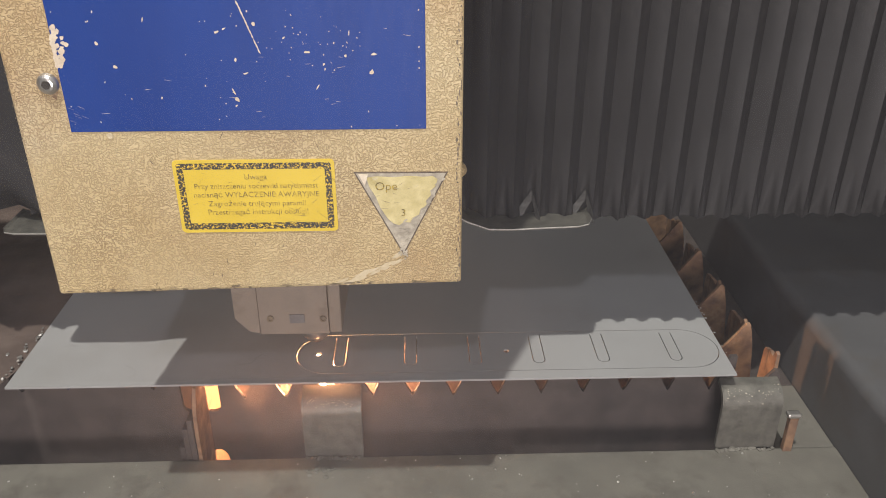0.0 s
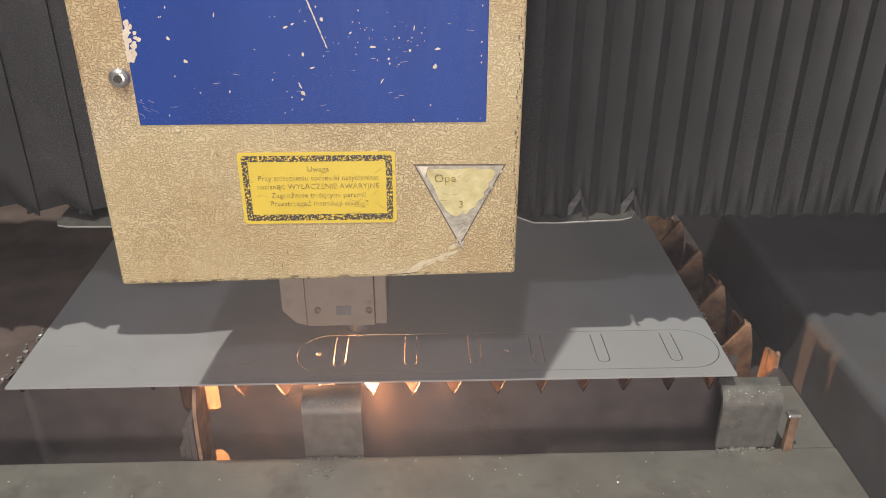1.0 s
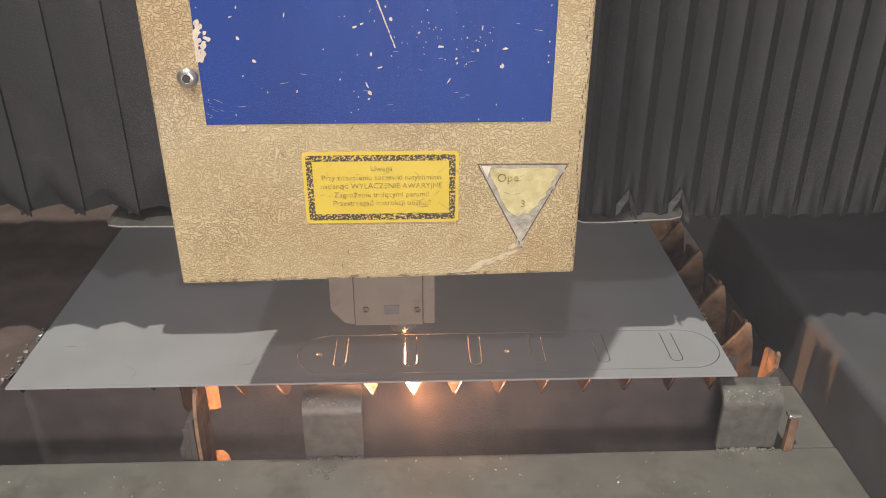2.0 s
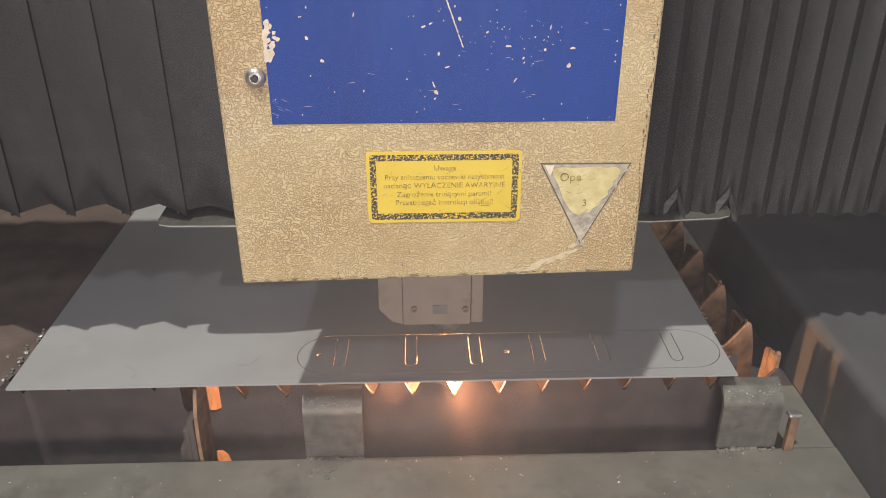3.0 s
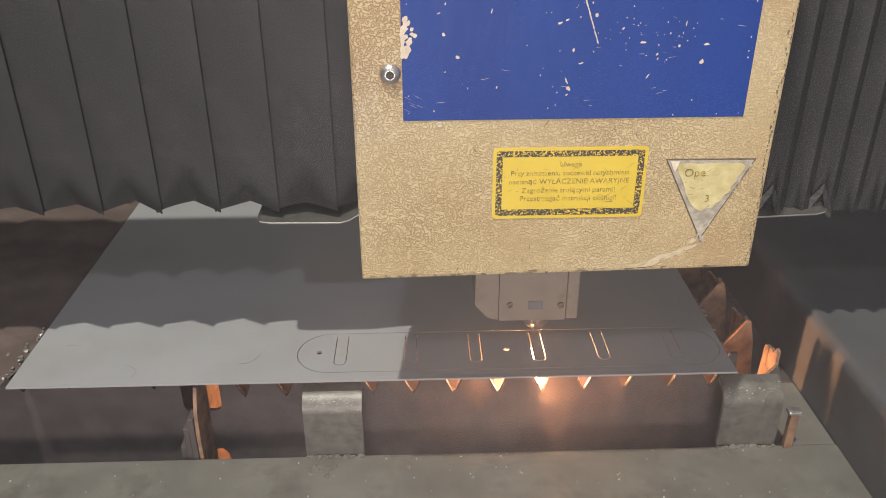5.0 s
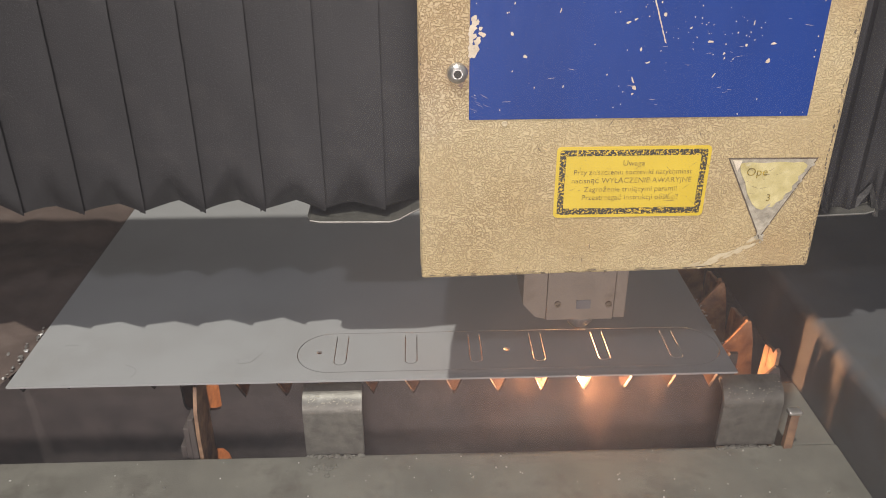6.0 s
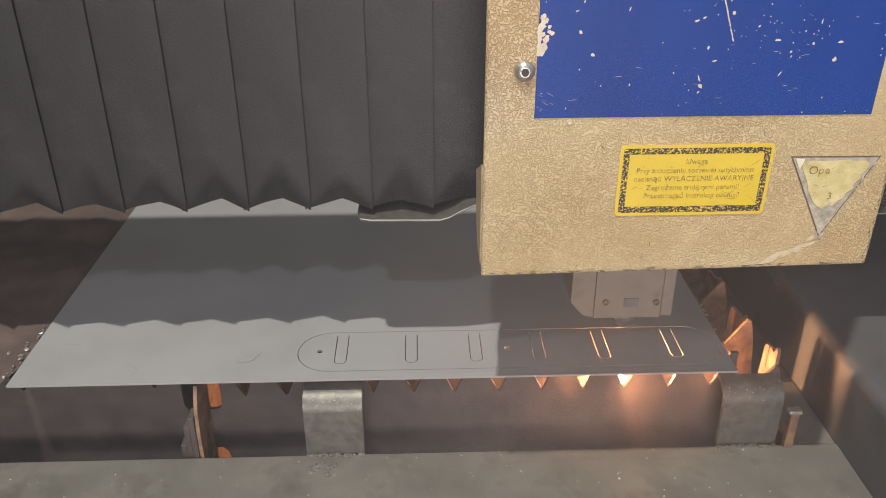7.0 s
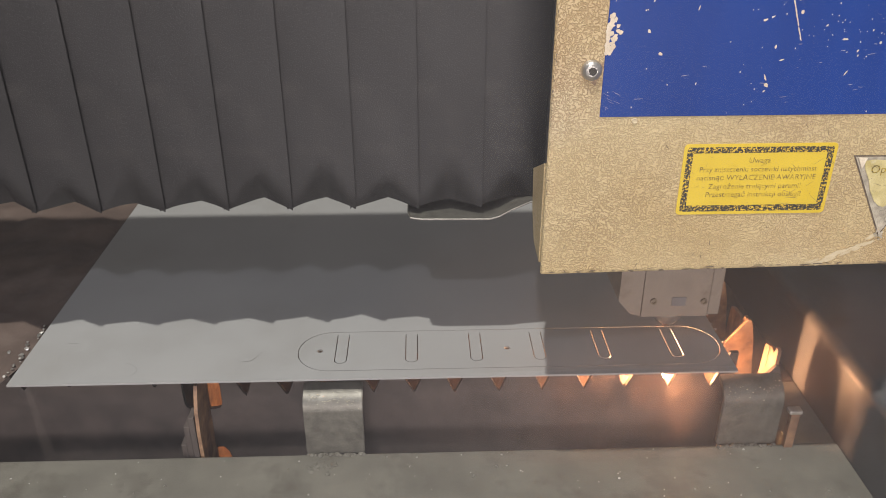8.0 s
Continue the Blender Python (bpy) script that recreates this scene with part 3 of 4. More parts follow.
def head():
    h = empty("laser_cutter", pose(0, 0, 0))
    tagged(h, "yellowed beige laser cutter with chipped blue panel and warning label", "cutting machine")
    # shell, slightly narrower at its back
    bm = box(-0.0818, 0.1331, FACE, FACE + 0.034, 0.1139, 0.50, 0.0018, 3)
    for v in bm.verts:
        back = max(0.0, min(1.0, (v.co.y - FACE - 0.002) / 0.032))
        v.co.x = 0.0257 + (v.co.x - 0.0257) * (1 - 0.07 * back)
        if v.co.z < 0.13:
            v.co.z += (v.co.x + 0.0818) / 0.215 * 0.0038
    part("cover", bm, ENAMEL, h)
    part("cheek", prism([(-0.056, 0.119), (-0.056, 0.178), (-0.018, 0.160), (-0.022, 0.137), (-0.034, 0.121)], "x", -0.0822, -0.0600), ENAMEL, h, "slanted beige side plate")
    part("cheek", prism([(-0.056, 0.121), (-0.056, 0.178), (-0.018, 0.160), (-0.022, 0.137), (-0.034, 0.122)], "x", 0.1110, 0.1334), ENAMEL, h, "slanted beige side plate")
    part("carriage", prism([(-0.0768, -0.0285), (-0.0690, 0.020), (-0.0635, 0.0652), (0.116, 0.0652), (0.121, 0.020), (0.1285, -0.0285)], "z", 0.1165, 0.50), BODY, h, "dark carriage body")
    part("skirt", prism([(-0.0795, -0.0285), (-0.0785, 0.0), (-0.0740, 0.026), (-0.060, 0.026), (-0.060, -0.0285)], "z", 0.1170, 0.1290), BODY, h, "dark skirt under the cover")
    blue = part("blue_panel", box(-0.0568, 0.1151, FACE - 0.0004, FACE + 0.0004, 0.2049, 0.44, 0.0002, 1), BLUE, h, "chipped blue painted panel")
    spots = [(-0.0365, 0.2476, 0.0021, 0.0026, 20), (-0.0298, 0.2367, 0.0020, 0.0022, 0), (-0.0139, 0.2582, 0.0007, 0.0028, -12), (0.0191, 0.2526, 0.0030, 0.0016, 15),
             (0.0224, 0.2540, 0.0022, 0.0010, 25), (0.0252, 0.2205, 0.0024, 0.0036, 10), (0.0238, 0.2245, 0.0010, 0.0040, 20), (0.0243, 0.2175, 0.0018, 0.0012, 30),
             (0.0302, 0.2331, 0.0032, 0.0010, 14), (0.0262, 0.2395, 0.0012, 0.0024, -5), (0.0637, 0.2263, 0.0008, 0.0034, -35), (0.0362, 0.2560, 0.0016, 0.0022, 0),
             (0.0600, 0.2430, 0.0032, 0.0014, 0), (0.0672, 0.2372, 0.0014, 0.0016, 0), (0.0776, 0.2411, 0.0017, 0.0018, 0), (0.0908, 0.2418, 0.0036, 0.0015, 0),
             (0.0896, 0.2333, 0.0026, 0.0030, -30), (0.0495, 0.2497, 0.0012, 0.0020, -40), (0.0797, 0.2520, 0.0008, 0.0030, -5)]
    rng = random.Random(11)
    for cx, cz, sx, sz, n in ((0.045, 0.246, 0.012, 0.008, 16), (0.066, 0.239, 0.006, 0.005, 10), (0.020, 0.223, 0.006, 0.005, 10), (0.03, 0.24, 0.07, 0.02, 34), (0.072, 0.247, 0.010, 0.005, 16), (0.025, 0.258, 0.01, 0.005, 8)):
        for _ in range(n):
            w = rng.uniform(0.0002, 0.0009)
            spots.append((min(0.112, max(-0.054, rng.gauss(cx, sx))), min(0.262, max(0.2065, rng.gauss(cz, sz))), w, w * rng.uniform(0.7, 2.0), rng.uniform(-40, 40)))
    tagged(part("chipped_paint", chip_bm(spots, 3, FACE - 0.00055), CHIP, blue, "bared beige flecks"), kind="stuff")
    corner = [(-0.0555 + rng.uniform(-0.0010, 0.0055) * (1 - abs(z - 0.247) / 0.011), z, rng.uniform(0.0018, 0.0040), rng.uniform(0.0018, 0.0034), rng.uniform(0, 90)) for z in [0.2375 + 0.0007 * i for i in range(26)]]
    corner += [(-0.0563, 0.2375 + 0.0011 * i, 0.0028, 0.0026, 30) for i in range(13)]
    tagged(part("bare_patch", chip_bm(corner, 8, FACE - 0.0006), CHIP, blue, "bare beige patch at the panel's edge"), kind="stuff")
    tagged(part("scratch", chip_bm([(0.0297 + 0.0079 * k / 10, 0.2655 - 0.0218 * k / 10, 0.0009, 0.0036, 20) for k in range(11)], 4, FACE - 0.00058), CHIP, blue, "long pale scratch"), kind="stuff")
    scr = [(rng.uniform(-0.05, 0.11), rng.uniform(0.208, 0.26), rng.uniform(0.002, 0.006), 0.00018, rng.uniform(-12, 12)) for _ in range(16)]
    scr += [(-0.051 + rng.uniform(-0.004, 0.004), 0.2135 + rng.uniform(-0.004, 0.004), 0.005, 0.0001, -25) for _ in range(7)]
    tagged(part("scratch_wear", chip_bm(scr, 5, FACE - 0.0005), CHIP, blue, "fine pale scratches"), kind="stuff")
    # dark chips along the cover's edges
    edge = [(0.1312 + rng.uniform(-0.0012, 0.0012), 0.119 + 0.15 * (i / 60) ** 1.1, rng.uniform(0.0004, 0.0013), rng.uniform(0.0008, 0.004), rng.uniform(-8, 8)) for i in range(60)]
    edge += [(-0.0812 + rng.uniform(-0.0004, 0.0006), rng.uniform(0.115, 0.26), 0.0005, rng.uniform(0.0006, 0.002), 0) for i in range(40)]
    edge += [(rng.uniform(-0.079, 0.13), 0.0, rng.uniform(0.001, 0.008), rng.uniform(0.0003, 0.0011), rng.uniform(-6, 6)) for i in range(46)]
    edge = [(x, z if z else 0.1152 + (x + 0.0818) / 0.215 * 0.0038 + rng.uniform(-0.0003, 0.0012), w, t, a) for x, z, w, t, a in edge]
    edge += [(rng.uniform(-0.078, 0.13), rng.uniform(0.120, 0.203), rng.uniform(0.0002, 0.0006), rng.uniform(0.001, 0.006), rng.uniform(-50, 50)) for _ in range(34)]
    edge = [e for e in edge if not (-0.014 < e[0] < 0.072 and 0.147 < e[1] < 0.193) and not (0.076 < e[0] < 0.128 and 0.133 < e[1] < 0.185)]
    tagged(part("edge_wear", chip_bm(edge, 6, FACE - 0.00025), speck, h, "dark chips and nicks in the enamel"), kind="stuff")
    scuff = [(0.1000 - 0.030 * k / 14 + rng.gauss(0, 0.0012), 0.1335 - 0.0150 * (k / 14) ** 0.7 + rng.gauss(0, 0.0010), rng.uniform(0.006, 0.012), rng.uniform(0.0014, 0.0036), 24 + rng.uniform(-8, 8)) for k in range(15)]
    tagged(part("scuff", chip_bm(scuff, 7, FACE - 0.00012), scuff_mat, h, "pale rubbed scuff"), kind="stuff")
    # button-head screw and dent
    sc = part("screw", lathe([(0.0052, 0.0), (0.0052, 0.0006), (0.0046, 0.0018), (0.0033, 0.0028), (0.0024, 0.0031), (0.0021, 0.0031), (0.0019, 0.0012)], 24, "y", (-0.0627, FACE, 0.2289)), BOLT, h, "round-headed zinc socket screw", smooth=False)
    # Flush dark disc; the shade inside the recess is put into its colour.
    part("socket", lathe([(0.0020, 0.0029), (0.0020, 0.00318)], 6, "y", (-0.0627, FACE, 0.2289)), SEAM, sc, "dark hexagon disc for the shaded socket")
    part("washer_stain", chip_bm([(-0.0622, 0.2283, 0.0150, 0.0140, 0)], 9, FACE - 0.0001), stain_mat, h, "dark grime around the screw")
    part("dent", lathe([(0.0016, 0.0001), (0.0012, 0.0006), (0.0005, 0.0003)], 10, "y", (-0.0387, FACE, 0.2027)), scuff_mat, h, "small pale dent")
    part("side_knob", lathe([(0.0035, -0.004), (0.004, 0.0), (0.003, 0.003)], 12, "y", (0.1335, -0.03, 0.170)), ENAMEL, h)
    warning_label(h)
    triangle_label(h)
    # lower housing with three panels, bolts and a small window
    lh = part("lower_housing", prism([(-0.0128, 0.128), (-0.0128, 0.0455), (-0.0040, 0.0352), (0.0030, 0.0336), (0.0030, 0.128)], "y", 0.0200, 0.084), GREY, h, "warm grey lower housing")
    part("middle_panel", box(0.0034, 0.0493, 0.0194, 0.084, 0.0330, 0.128, 0.0004), GREY, lh)
    part("end_panel", box(0.0497, 0.0579, 0.0200, 0.084, 0.0334, 0.128, 0.0012), GREY, lh)
    for x, z in ((0.0109, 0.0457), (0.0458, 0.0450)):
        part("bolt", lathe([(0.0023, 0.0), (0.0023, 0.0012), (0.0012, 0.0014), (0.0010, 0.0006)], 14, "y", (x, 0.0194, z)), speck, lh, "small dark socket bolt")
    part("window", box(0.0235, 0.0335, 0.0188, 0.0198, 0.0417, 0.0486, 0.0004), PANE, lh, "small blue-grey window")
    part("nozzle_holder", lathe([(0.0112, 0.034), (0.0112, 0.0150), (0.0102, 0.0105), (0.0075, 0.0068), (0.0040, 0.0050)], 28, "z", (0.0347, 0.057, 0)), BOLT, lh, "dull metal nozzle holder", smooth=True)
    part("nozzle_tip", lathe([(0.0034, 0.0050), (0.0030, 0.0030), (0.0014, 0.0016)], 20, "z", (0.0347, 0.057, 0)), COPPER, lh, "coppery nozzle tip", smooth=True)
    # plate that carries the ends of both bellows
    xs = [(-0.1564, 0.1062), (-0.1545, 0.1050), (-0.1480, 0.1046), (-0.1020, 0.1040), (-0.0960, 0.1058), (-0.0880, 0.1105), (-0.0760, 0.1160), (0.130, 0.1160), (0.1420, 0.1090), (0.1560, 0.1035), (0.1700, 0.1030), (0.2150, 0.1046), (0.2215, 0.1054), (0.2238, 0.1072)]
    bm = bmesh.new()
    rows = []
    for k, (x, z) in enumerate(xs):
        tip = 0.006 * (k in (0, len(xs) - 1)) + 0.0015 * (k in (1, len(xs) - 2))
        rows.append([bm.verts.new((x, 0.030 + tip, z)), bm.verts.new((x, 0.0655, z)), bm.verts.new((x, 0.0655, z + 0.0014)), bm.verts.new((x, 0.030 + tip, z + 0.0014))])
    for p, q in zip(rows, rows[1:]):
        for i in range(4):
            bm.faces.new((p[i], p[(i + 1) % 4], q[(i + 1) % 4], q[i]))
    bm.faces.new(rows[0])
    bm.faces.new(list(reversed(rows[-1])))
    bmesh.ops.recalc_face_normals(bm, faces=bm.faces)
    plate = part("bellows_plate", bm, STEEL, h, "thin bright-edged steel plate")
    # The edge's highlight, put in as a thin strip of brighter metal.
    bm = bmesh.new()
    rows = []
    for k, (x, z) in enumerate(xs):
        tip = 0.006 * (k in (0, len(xs) - 1)) + 0.0015 * (k in (1, len(xs) - 2))
        rows.append([bm.verts.new((x, 0.0299 + tip + dy, z + dz)) for dy, dz in ((-0.0004, 0.0007), (0, 0.0006), (0, 0.0014), (-0.0004, 0.0012))])
    for p, q in zip(rows, rows[1:]):
        for i in range(4):
            bm.faces.new((p[i], p[(i + 1) % 4], q[(i + 1) % 4], q[i]))
    bmesh.ops.recalc_face_normals(bm, faces=bm.faces)
    part("rim", bm, BOLT, plate, "bright strip along the front edge for its highlight")
    return h


HEAD = head()


# ------------------------------------------------------------ bellows
RIDGE_Y, BELLOWS_Z = 0.036, 0.1108


def pleat_mesh(width, seed, arch, dent):
    """One stiff panel between a front ridge and a valley, ragged and rucked near its foot."""
    nx, nz, top = 8, 24, 0.40
    bm = bmesh.new()
    for side in (0, 1):
        grid = []
        for k in range(nz + 1):
            w = (k / nz) ** 2.3
            row = []
            for i in range(nx + 1):
                u = i / nx
                foot = arch * math.sin(math.pi * u) ** 0.8 + 0.0004 * math.sin(9 * u + seed)
                z = foot + (top - foot) * w
                puff = 0.0007 * math.sin(math.pi * u) - dent * (1 + 0.35 * math.sin(seed * 2.3)) * max(0.0, 1 - abs(2 * u - 1) - z / (0.024 + 0.006 * math.sin(seed)))
                ruck = 0.0005 * math.sin(z * 55 + seed * 1.7) * math.sin(math.pi * u)
                row.append(bm.verts.new((u * width, (puff + ruck) * min(1.0, width / 0.026) + side * 0.0007, z)))
            grid.append(row)
        for k in range(nz):
            for i in range(nx):
                q = (grid[k][i], grid[k][i + 1], grid[k + 1][i + 1], grid[k + 1][i])
                bm.faces.new(q if side == 0 else tuple(reversed(q)))
    me = bpy.data.meshes.new("pleat")
    bm.to_mesh(me)
    bm.free()
    me.materials.append(CLOTH)
    for p in me.polygons:
        p.use_smooth = True
    return me


def pucker(pleat, width):
    """A fold of cloth standing open like a tent at the foot of one panel, coloured paler for the light it catches."""
    bm = bmesh.new()
    top = (width * 0.45, 0.0022, 0.0225)
    for foot, lean in ((-0.0030, 1), (width + 0.0035, -1)):
        v = [bm.verts.new(q) for q in (top, (foot, 0.0050, 0.0), (foot + lean * 0.0032, 0.0030, -0.0004), (top[0], 0.0010, 0.0150), (foot + lean * 0.0006, 0.0046, 0.0060))]
        bm.faces.new((v[0], v[4], v[3]))
        bm.faces.new((v[4], v[1], v[2], v[3]))
    part("pucker", bm, LIT_CLOTH, pleat, "pale fold at the foot, its gleam put into the colour", smooth=True)


def bellows(label, side, count, wide, narrow):
    """One length of folded cover: side is -1 to the west of the head, 1 to the east."""
    b = tagged(empty("bellows", pose(0, RIDGE_Y, BELLOWS_Z - (0.0085 if side > 0 else 0))), label, "bellows")
    kinds = [[pleat_mesh(w, s, a, d) for s in range(5)] for w, a, d in ((wide, 0.0030 if side < 0 else 0.0008, 0.0125 if side < 0 else 0.0060), (narrow, 0.001, 0.0 if side < 0 else 0.0050))]
    torn = pleat_mesh(wide, 1, 0.0030, 0.0150)
    folds = []
    for k in range(count):
        for flip in (0, 1):
            ob = new("pleat", torn if not flip and side > 0 and k in (4, 6) else kinds[flip][(k * 2 + flip) % 5])
            ob.parent = b
            folds.append((ob, k, flip))
            if side > 0 and not flip and k in (4, 6):
                pucker(ob, wide)
    return b, side, folds, wide, narrow


BELLOWS = [bellows("black pleated cloth bellows drawn out beside the cutting head", -1, 18, 0.0430, 0.0040),
           bellows("black pleated cloth bellows pushed together beside the cutting head", 1, 34, 0.0120, 0.0097)]


# ------------------------------------------------------------ melt under the sheet
def cutting_flame():
    bm = lathe([(0.0004, -0.0035), (0.0016, -0.018), (0.0040, -0.038), (0.0058, -0.052), (0.0046, -0.064), (0.0010, -0.074)], 14)
    ob = part("cutting_flame", bm, MELT, None, smooth=True)
    return tagged(ob, "white-hot spray of melt below the cut", "sparks")


FLAME = cutting_flame()


def glare_ball():
    """A glowing ball added for the melt's glare; it shows at a notch each time the cut passes behind it."""
    rng = random.Random(44)
    bm = bmesh.new()
    for v in bmesh.ops.create_icosphere(bm, subdivisions=3, radius=0.0068)["verts"]:
        v.co *= 1 + 0.14 * noise.noise(v.co * 260)
    for _ in range(10):
        a, d = rng.uniform(0, 6.28), abs(rng.gauss(0.0082, 0.0016))
        blob(bm, d * math.cos(a), rng.uniform(-0.003, 0.003), d * math.sin(a) - 0.001, rng.uniform(0.0003, 0.0009), rng, 0.9)
    return tagged(part("glare_ball", bm, GLARE, None, smooth=True), "glowing ball added for the glare of the melt under the sheet", "sparks")


GLARE_BALL = glare_ball()


def veil_puff(name, label, half, material):
    """A lens-shaped veil added for haze and glare, thinning out to nothing at its rim."""
    bm = bmesh.new()
    bmesh.ops.create_icosphere(bm, subdivisions=5, radius=1)
    for v in bm.verts:
        v.co = Vector((v.co.x * half[0], v.co.y * half[1] * (1 + 0.3 * noise.noise(v.co * 2.5)), v.co.z * half[2]))
    return tagged(part(name, bm, material, None, smooth=True), label, "smoke", kind="stuff")


GLARE_PUFF = veil_puff("glare_puff", "thin warm puff added for the glare round the cutting point", (0.21, 0.014, 0.17), GLARE_PUFF_MAT)
HAZE = veil_puff("haze_veil", "thin pale veil added before the cutting bed for haze", (0.75, 0.03, 0.50), HAZE_MAT)


# ------------------------------------------------------------ small things on the bed
def litter():
    rng = random.Random(21)
    bm = bmesh.new()
    for _ in range(150):
        x, y = rng.uniform(-0.33, 0.29), rng.uniform(-0.10, -0.009)
        blob(bm, x, y, -0.0598, rng.choice((0.0003, 0.0004, 0.0006, 0.0009)), rng)
    tagged(part("ledge_grit", bm, BOLT), "pale metal grit scattered on the ledge", "grit", kind="stuff")
    bm = bmesh.new()
    for _ in range(26):
        blob(bm, -0.073 + rng.gauss(0, 0.006), -0.021 + rng.gauss(0, 0.003), -0.0597, rng.uniform(0.0010, 0.0026), rng, 0.22)
    tagged(part("slag_patch", bm, LEDGE), "grey crust of slag on the ledge", "slag", kind="stuff")
    bm = bmesh.new()
    for _ in range(260):
        y = rng.choice((0.0075, 0.0682, 0.1287, 0.1892, 0.2497, 0.31)) + rng.uniform(-0.002, 0.002)
        blob(bm, rng.uniform(-0.48, -0.288), y, -0.004 - abs(rng.gauss(0, 0.006)), rng.uniform(0.0008, 0.0034), rng, 0.8)
    tagged(part("slag_lumps", bm, RUST), "rusty slag lumps caked on the slats", "slag", kind="stuff")
    # crust of slag that has filled the bays beside the sheet
    bm = bmesh.new()
    nx, ny = 90, 84

    def lump(i, j):
        z = 0.0035 * noise.noise((i * 0.21, j * 0.21, 0)) + 0.002 * noise.noise((i * 1.1, j * 1.1, 4))
        return min(z, -0.0032) if i < 2 else z - 0.003 * max(0, 5 - i) / 3
    grid = [[bm.verts.new((-0.2770 - 0.62 * i / nx, (0.0280 if i < 2 else -0.003) + 0.60 * j / ny, lump(i, j))) for j in range(ny + 1)] for i in range(nx + 1)]
    for i in range(nx):
        for j in range(ny):
            bm.faces.new((grid[i][j], grid[i][j + 1], grid[i + 1][j + 1], grid[i + 1][j]))
    bmesh.ops.recalc_face_normals(bm, faces=bm.faces)
    crust = part("slag_crust", bm, CRUST, smooth=True)
    tagged(crust, "brown dusty crust of slag filling the bed", "slag", kind="stuff")
    bm = bmesh.new()
    for k in range(16):
        blob(bm, -0.2845 - abs(rng.gauss(0, 0.004)), 0.012 + k * 0.0042, -0.001, rng.uniform(0.0007, 0.0019), rng)
    for k in range(12):
        blob(bm, 0.2186 + abs(rng.gauss(0, 0.0008)), rng.uniform(0.0, 0.1), -0.0006, rng.uniform(0.0004, 0.0010), rng)
    tagged(part("bright_spatter", bm, BOLT), "bright spatter beads along the sheet's edges", "slag", kind="stuff")
    peg = tagged(empty("side_stop", pose(0, 0, 0)), "small steel stop standing on the bed's corner", "bracket")
    part("upright", box(0.2566, 0.2628, -0.0115, -0.0068, -0.0602, -0.0300, 0.0006), SCALE, peg)
    part("cap", box(0.2545, 0.2640, -0.0125, -0.0060, -0.0300, -0.0268, 0.0013), BOLT, peg, "bright rubbed cap")


def hair(points):
    cu = bpy.data.curves.new("thread", "CURVE")
    cu.dimensions, cu.bevel_depth, cu.bevel_resolution = "3D", 0.00006, 1
    sp = cu.splines.new("NURBS")
    sp.points.add(len(points) - 1)
    for p, (x, y) in zip(sp.points, points):
        p.co = (x, y, 0.0003, 1)
    sp.use_endpoint_u = True
    tmp = bpy.data.objects.new("thread", cu)
    scene.collection.objects.link(tmp)
    me = bpy.data.meshes.new_from_object(tmp.evaluated_get(bpy.context.evaluated_depsgraph_get()))
    bpy.data.objects.remove(tmp)
    me.materials.clear()
    me.materials.append(SEAM)
    tagged(new("thread", me), "fine dark thread lying on the steel sheet", "thread", group="threads on the sheet")


litter()
hair([(-0.2085, 0.0225), (-0.2030, 0.0205), (-0.1985, 0.0160), (-0.1985, 0.0110), (-0.2010, 0.0085)])
hair([(-0.1305, 0.0285), (-0.1310, 0.0200), (-0.1275, 0.0225), (-0.1200, 0.0215), (-0.1185, 0.0290), (-0.1150, 0.0340)])
hair([(-0.2600, 0.0480), (-0.2540, 0.0500), (-0.2500, 0.0475)])

# ------------------------------------------------------------ what moves
HEAD_PATH = ((0.0, -0.1115, -0.0097), (0.1, -0.1096, -0.0064), (0.2, -0.1070, -0.0030), (0.35, -0.1024, -0.0004), (0.5, -0.0977, 0.0),
             (1.0, -0.0814, 0.0), (2.0, -0.0489, 0.0), (3.0, -0.0163, 0.0), (4.0, 0.0164, 0.0), (5.0, 0.0492, 0.0), (6.0, 0.0819, 0.0),
             (7.0, 0.1146, 0.0), (8.0, 0.1474, 0.0))

# when and where the added glare shows: seconds, across, height
GLARES = [(0.5 if k == 0 else 0.46 + 0.997 * k, -0.0638 + 0.02884 * k, -0.0032) for k in range(8)]


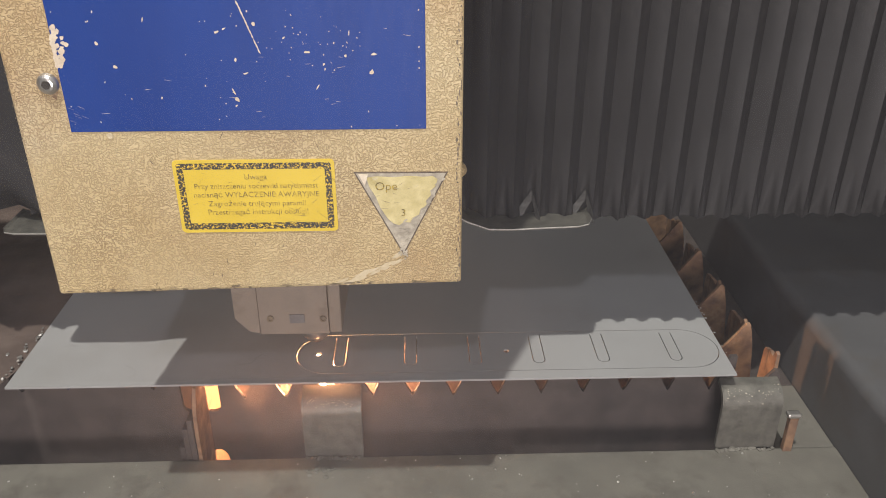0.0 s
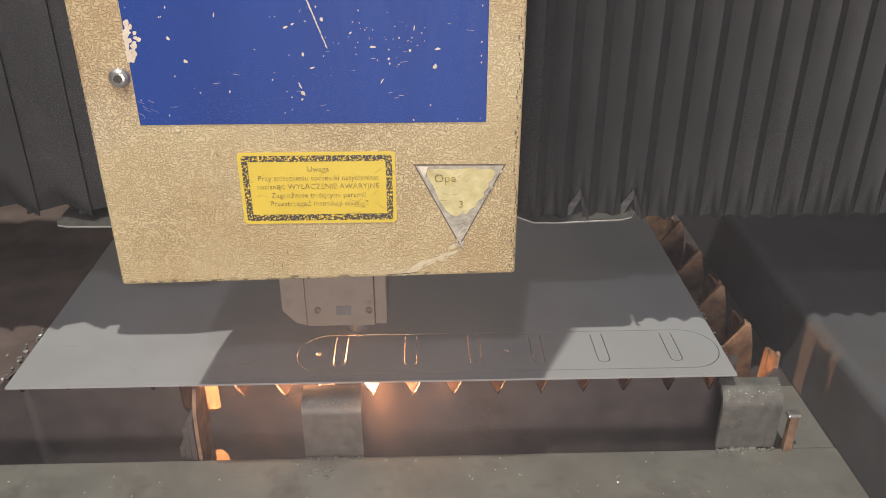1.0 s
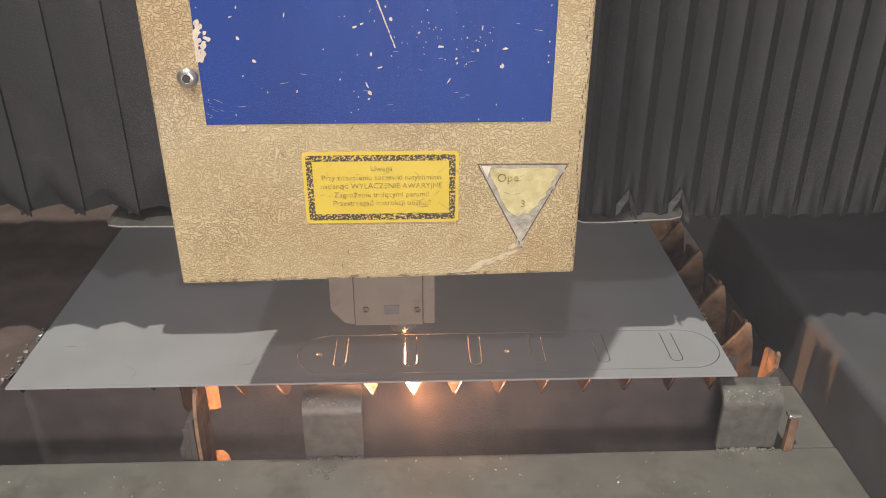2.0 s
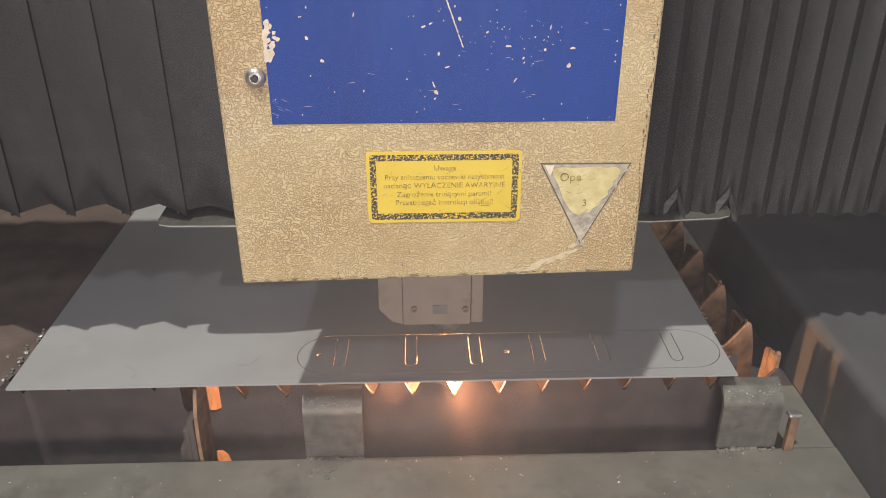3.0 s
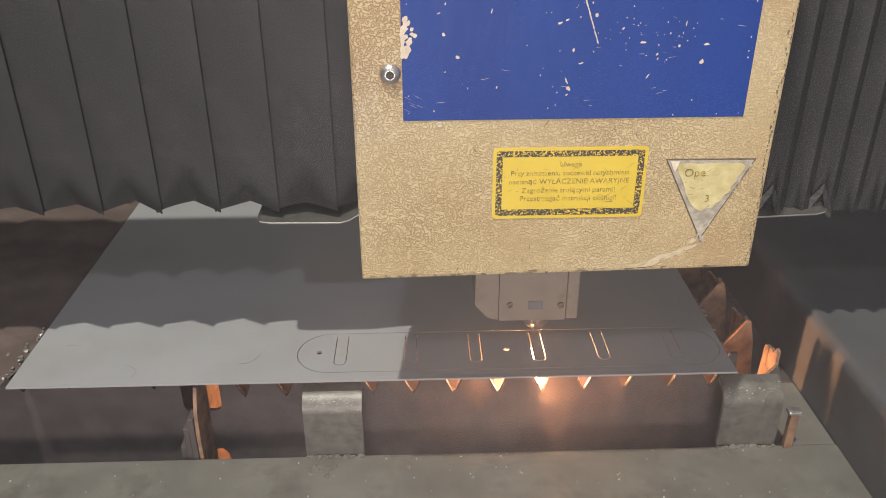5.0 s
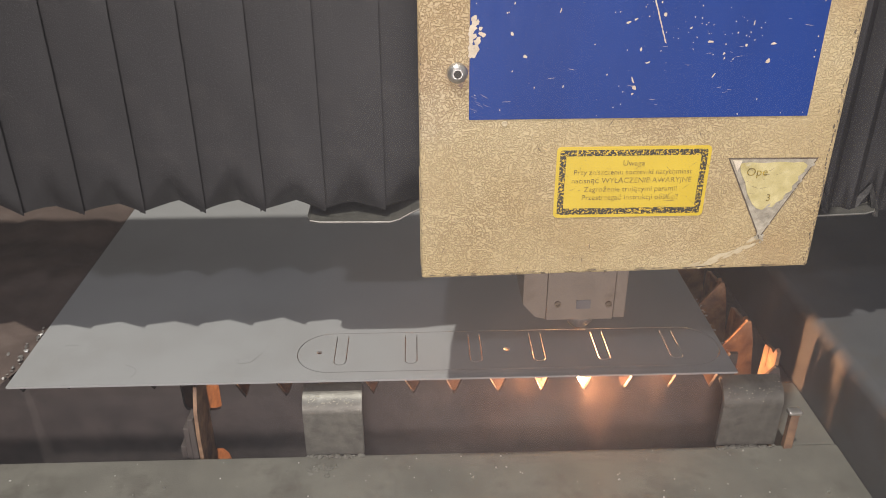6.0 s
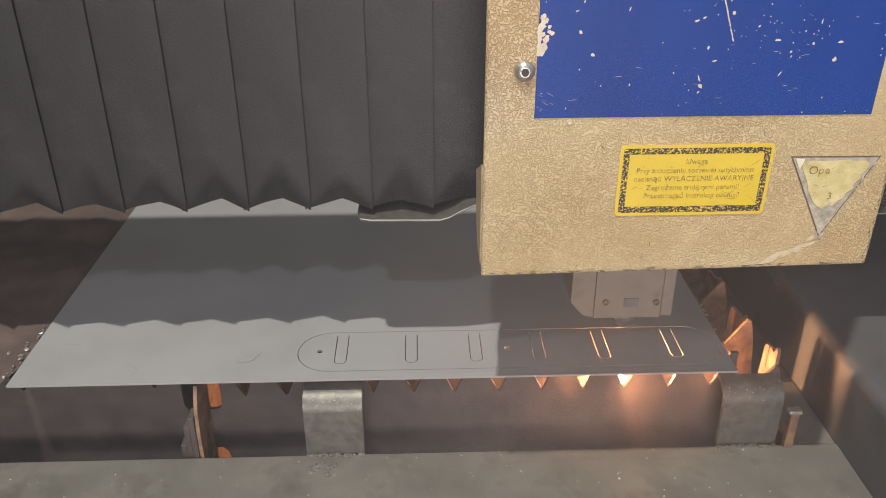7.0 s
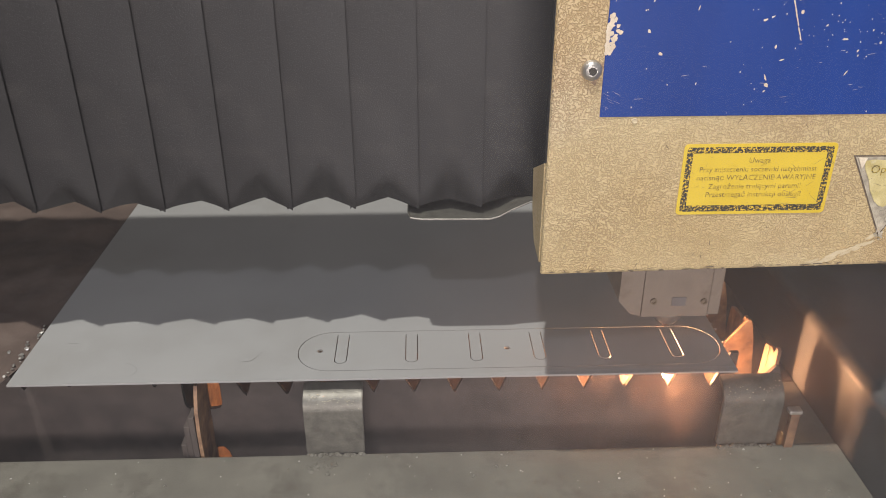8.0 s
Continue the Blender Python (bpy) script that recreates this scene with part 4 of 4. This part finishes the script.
def motions():
    walk(HEAD, [(t, pose(x, y, 0)) for t, x, y in HEAD_PATH])
    walk(FLAME, [(t, pose(x + 0.0347, y + 0.057, 0)) for t, x, y in HEAD_PATH])
    # the glare ball comes out at one notch after another, and draws back behind the slat in between
    glare_rows, glare_puff = [], []
    for k, (t, x, z) in enumerate(GLARES):
        out, low = (0.0045, -0.0055) if k == 0 else (-0.0055, -0.001)
        for dt, y, dz in ((-0.33, 0.045, -0.022), (-0.26, 0.020, -0.020), (-0.20, out, low), (0.17, out, low), (0.24, 0.020, -0.020), (0.33, 0.045, -0.022)):
            if 0.0 < t + dt < 8.0:
                glare_rows.append((t + dt, pose(x, y, z + dz, 0, 25 * k, 0)))
    walk(GLARE_BALL, [(0.0, pose(GLARES[0][1], 0.045, -0.025))] + glare_rows + [(8.0, pose(GLARES[-1][1], 0.045, -0.025, 0, 25 * len(GLARES), 0))])
    walk(GLARE_PUFF, [(0.0, pose(-0.0775, -0.0085, -0.004)), (8.0, pose(0.1540, -0.0085, -0.004))])
    walk(HAZE, [(0.0, pose(-0.02, -0.12, 0.08)), (8.0, pose(0.04, -0.12, 0.085))])
    for b, side, folds, wide, narrow in BELLOWS:
        for ob, k, flip in folds:
            rows = []
            for t in (0, 1, 2, 3, 4, 5, 6, 7, 8):
                s = -0.114 + 0.03268 * t
                x0 = s + (-0.0655 if side < 0 else 0.1221)
                p = 0.0325 + (s + 0.114) * 0.0345 if side < 0 else 0.0178 - (s + 0.114) * 0.004
                x = x0 + side * k * p
                # angles at the ridge's feet of the triangle that the two panels make over one pitch
                if side < 0:
                    # drawn out: each panel laps behind the ridge of the next, its hem folded back
                    turn = 176.0 if flip == 0 else 158.0
                elif flip == 0:
                    deep = math.acos((p * p + wide * wide - narrow * narrow) / (2 * p * wide))
                    turn = 180 - math.degrees(deep)
                else:
                    deep = math.acos((p * p + narrow * narrow - wide * wide) / (2 * p * narrow))
                    turn = math.degrees(deep)
                rows.append((t, pose(x, 0, 0, 0, 0, turn)))
            walk(ob, rows)


motions()
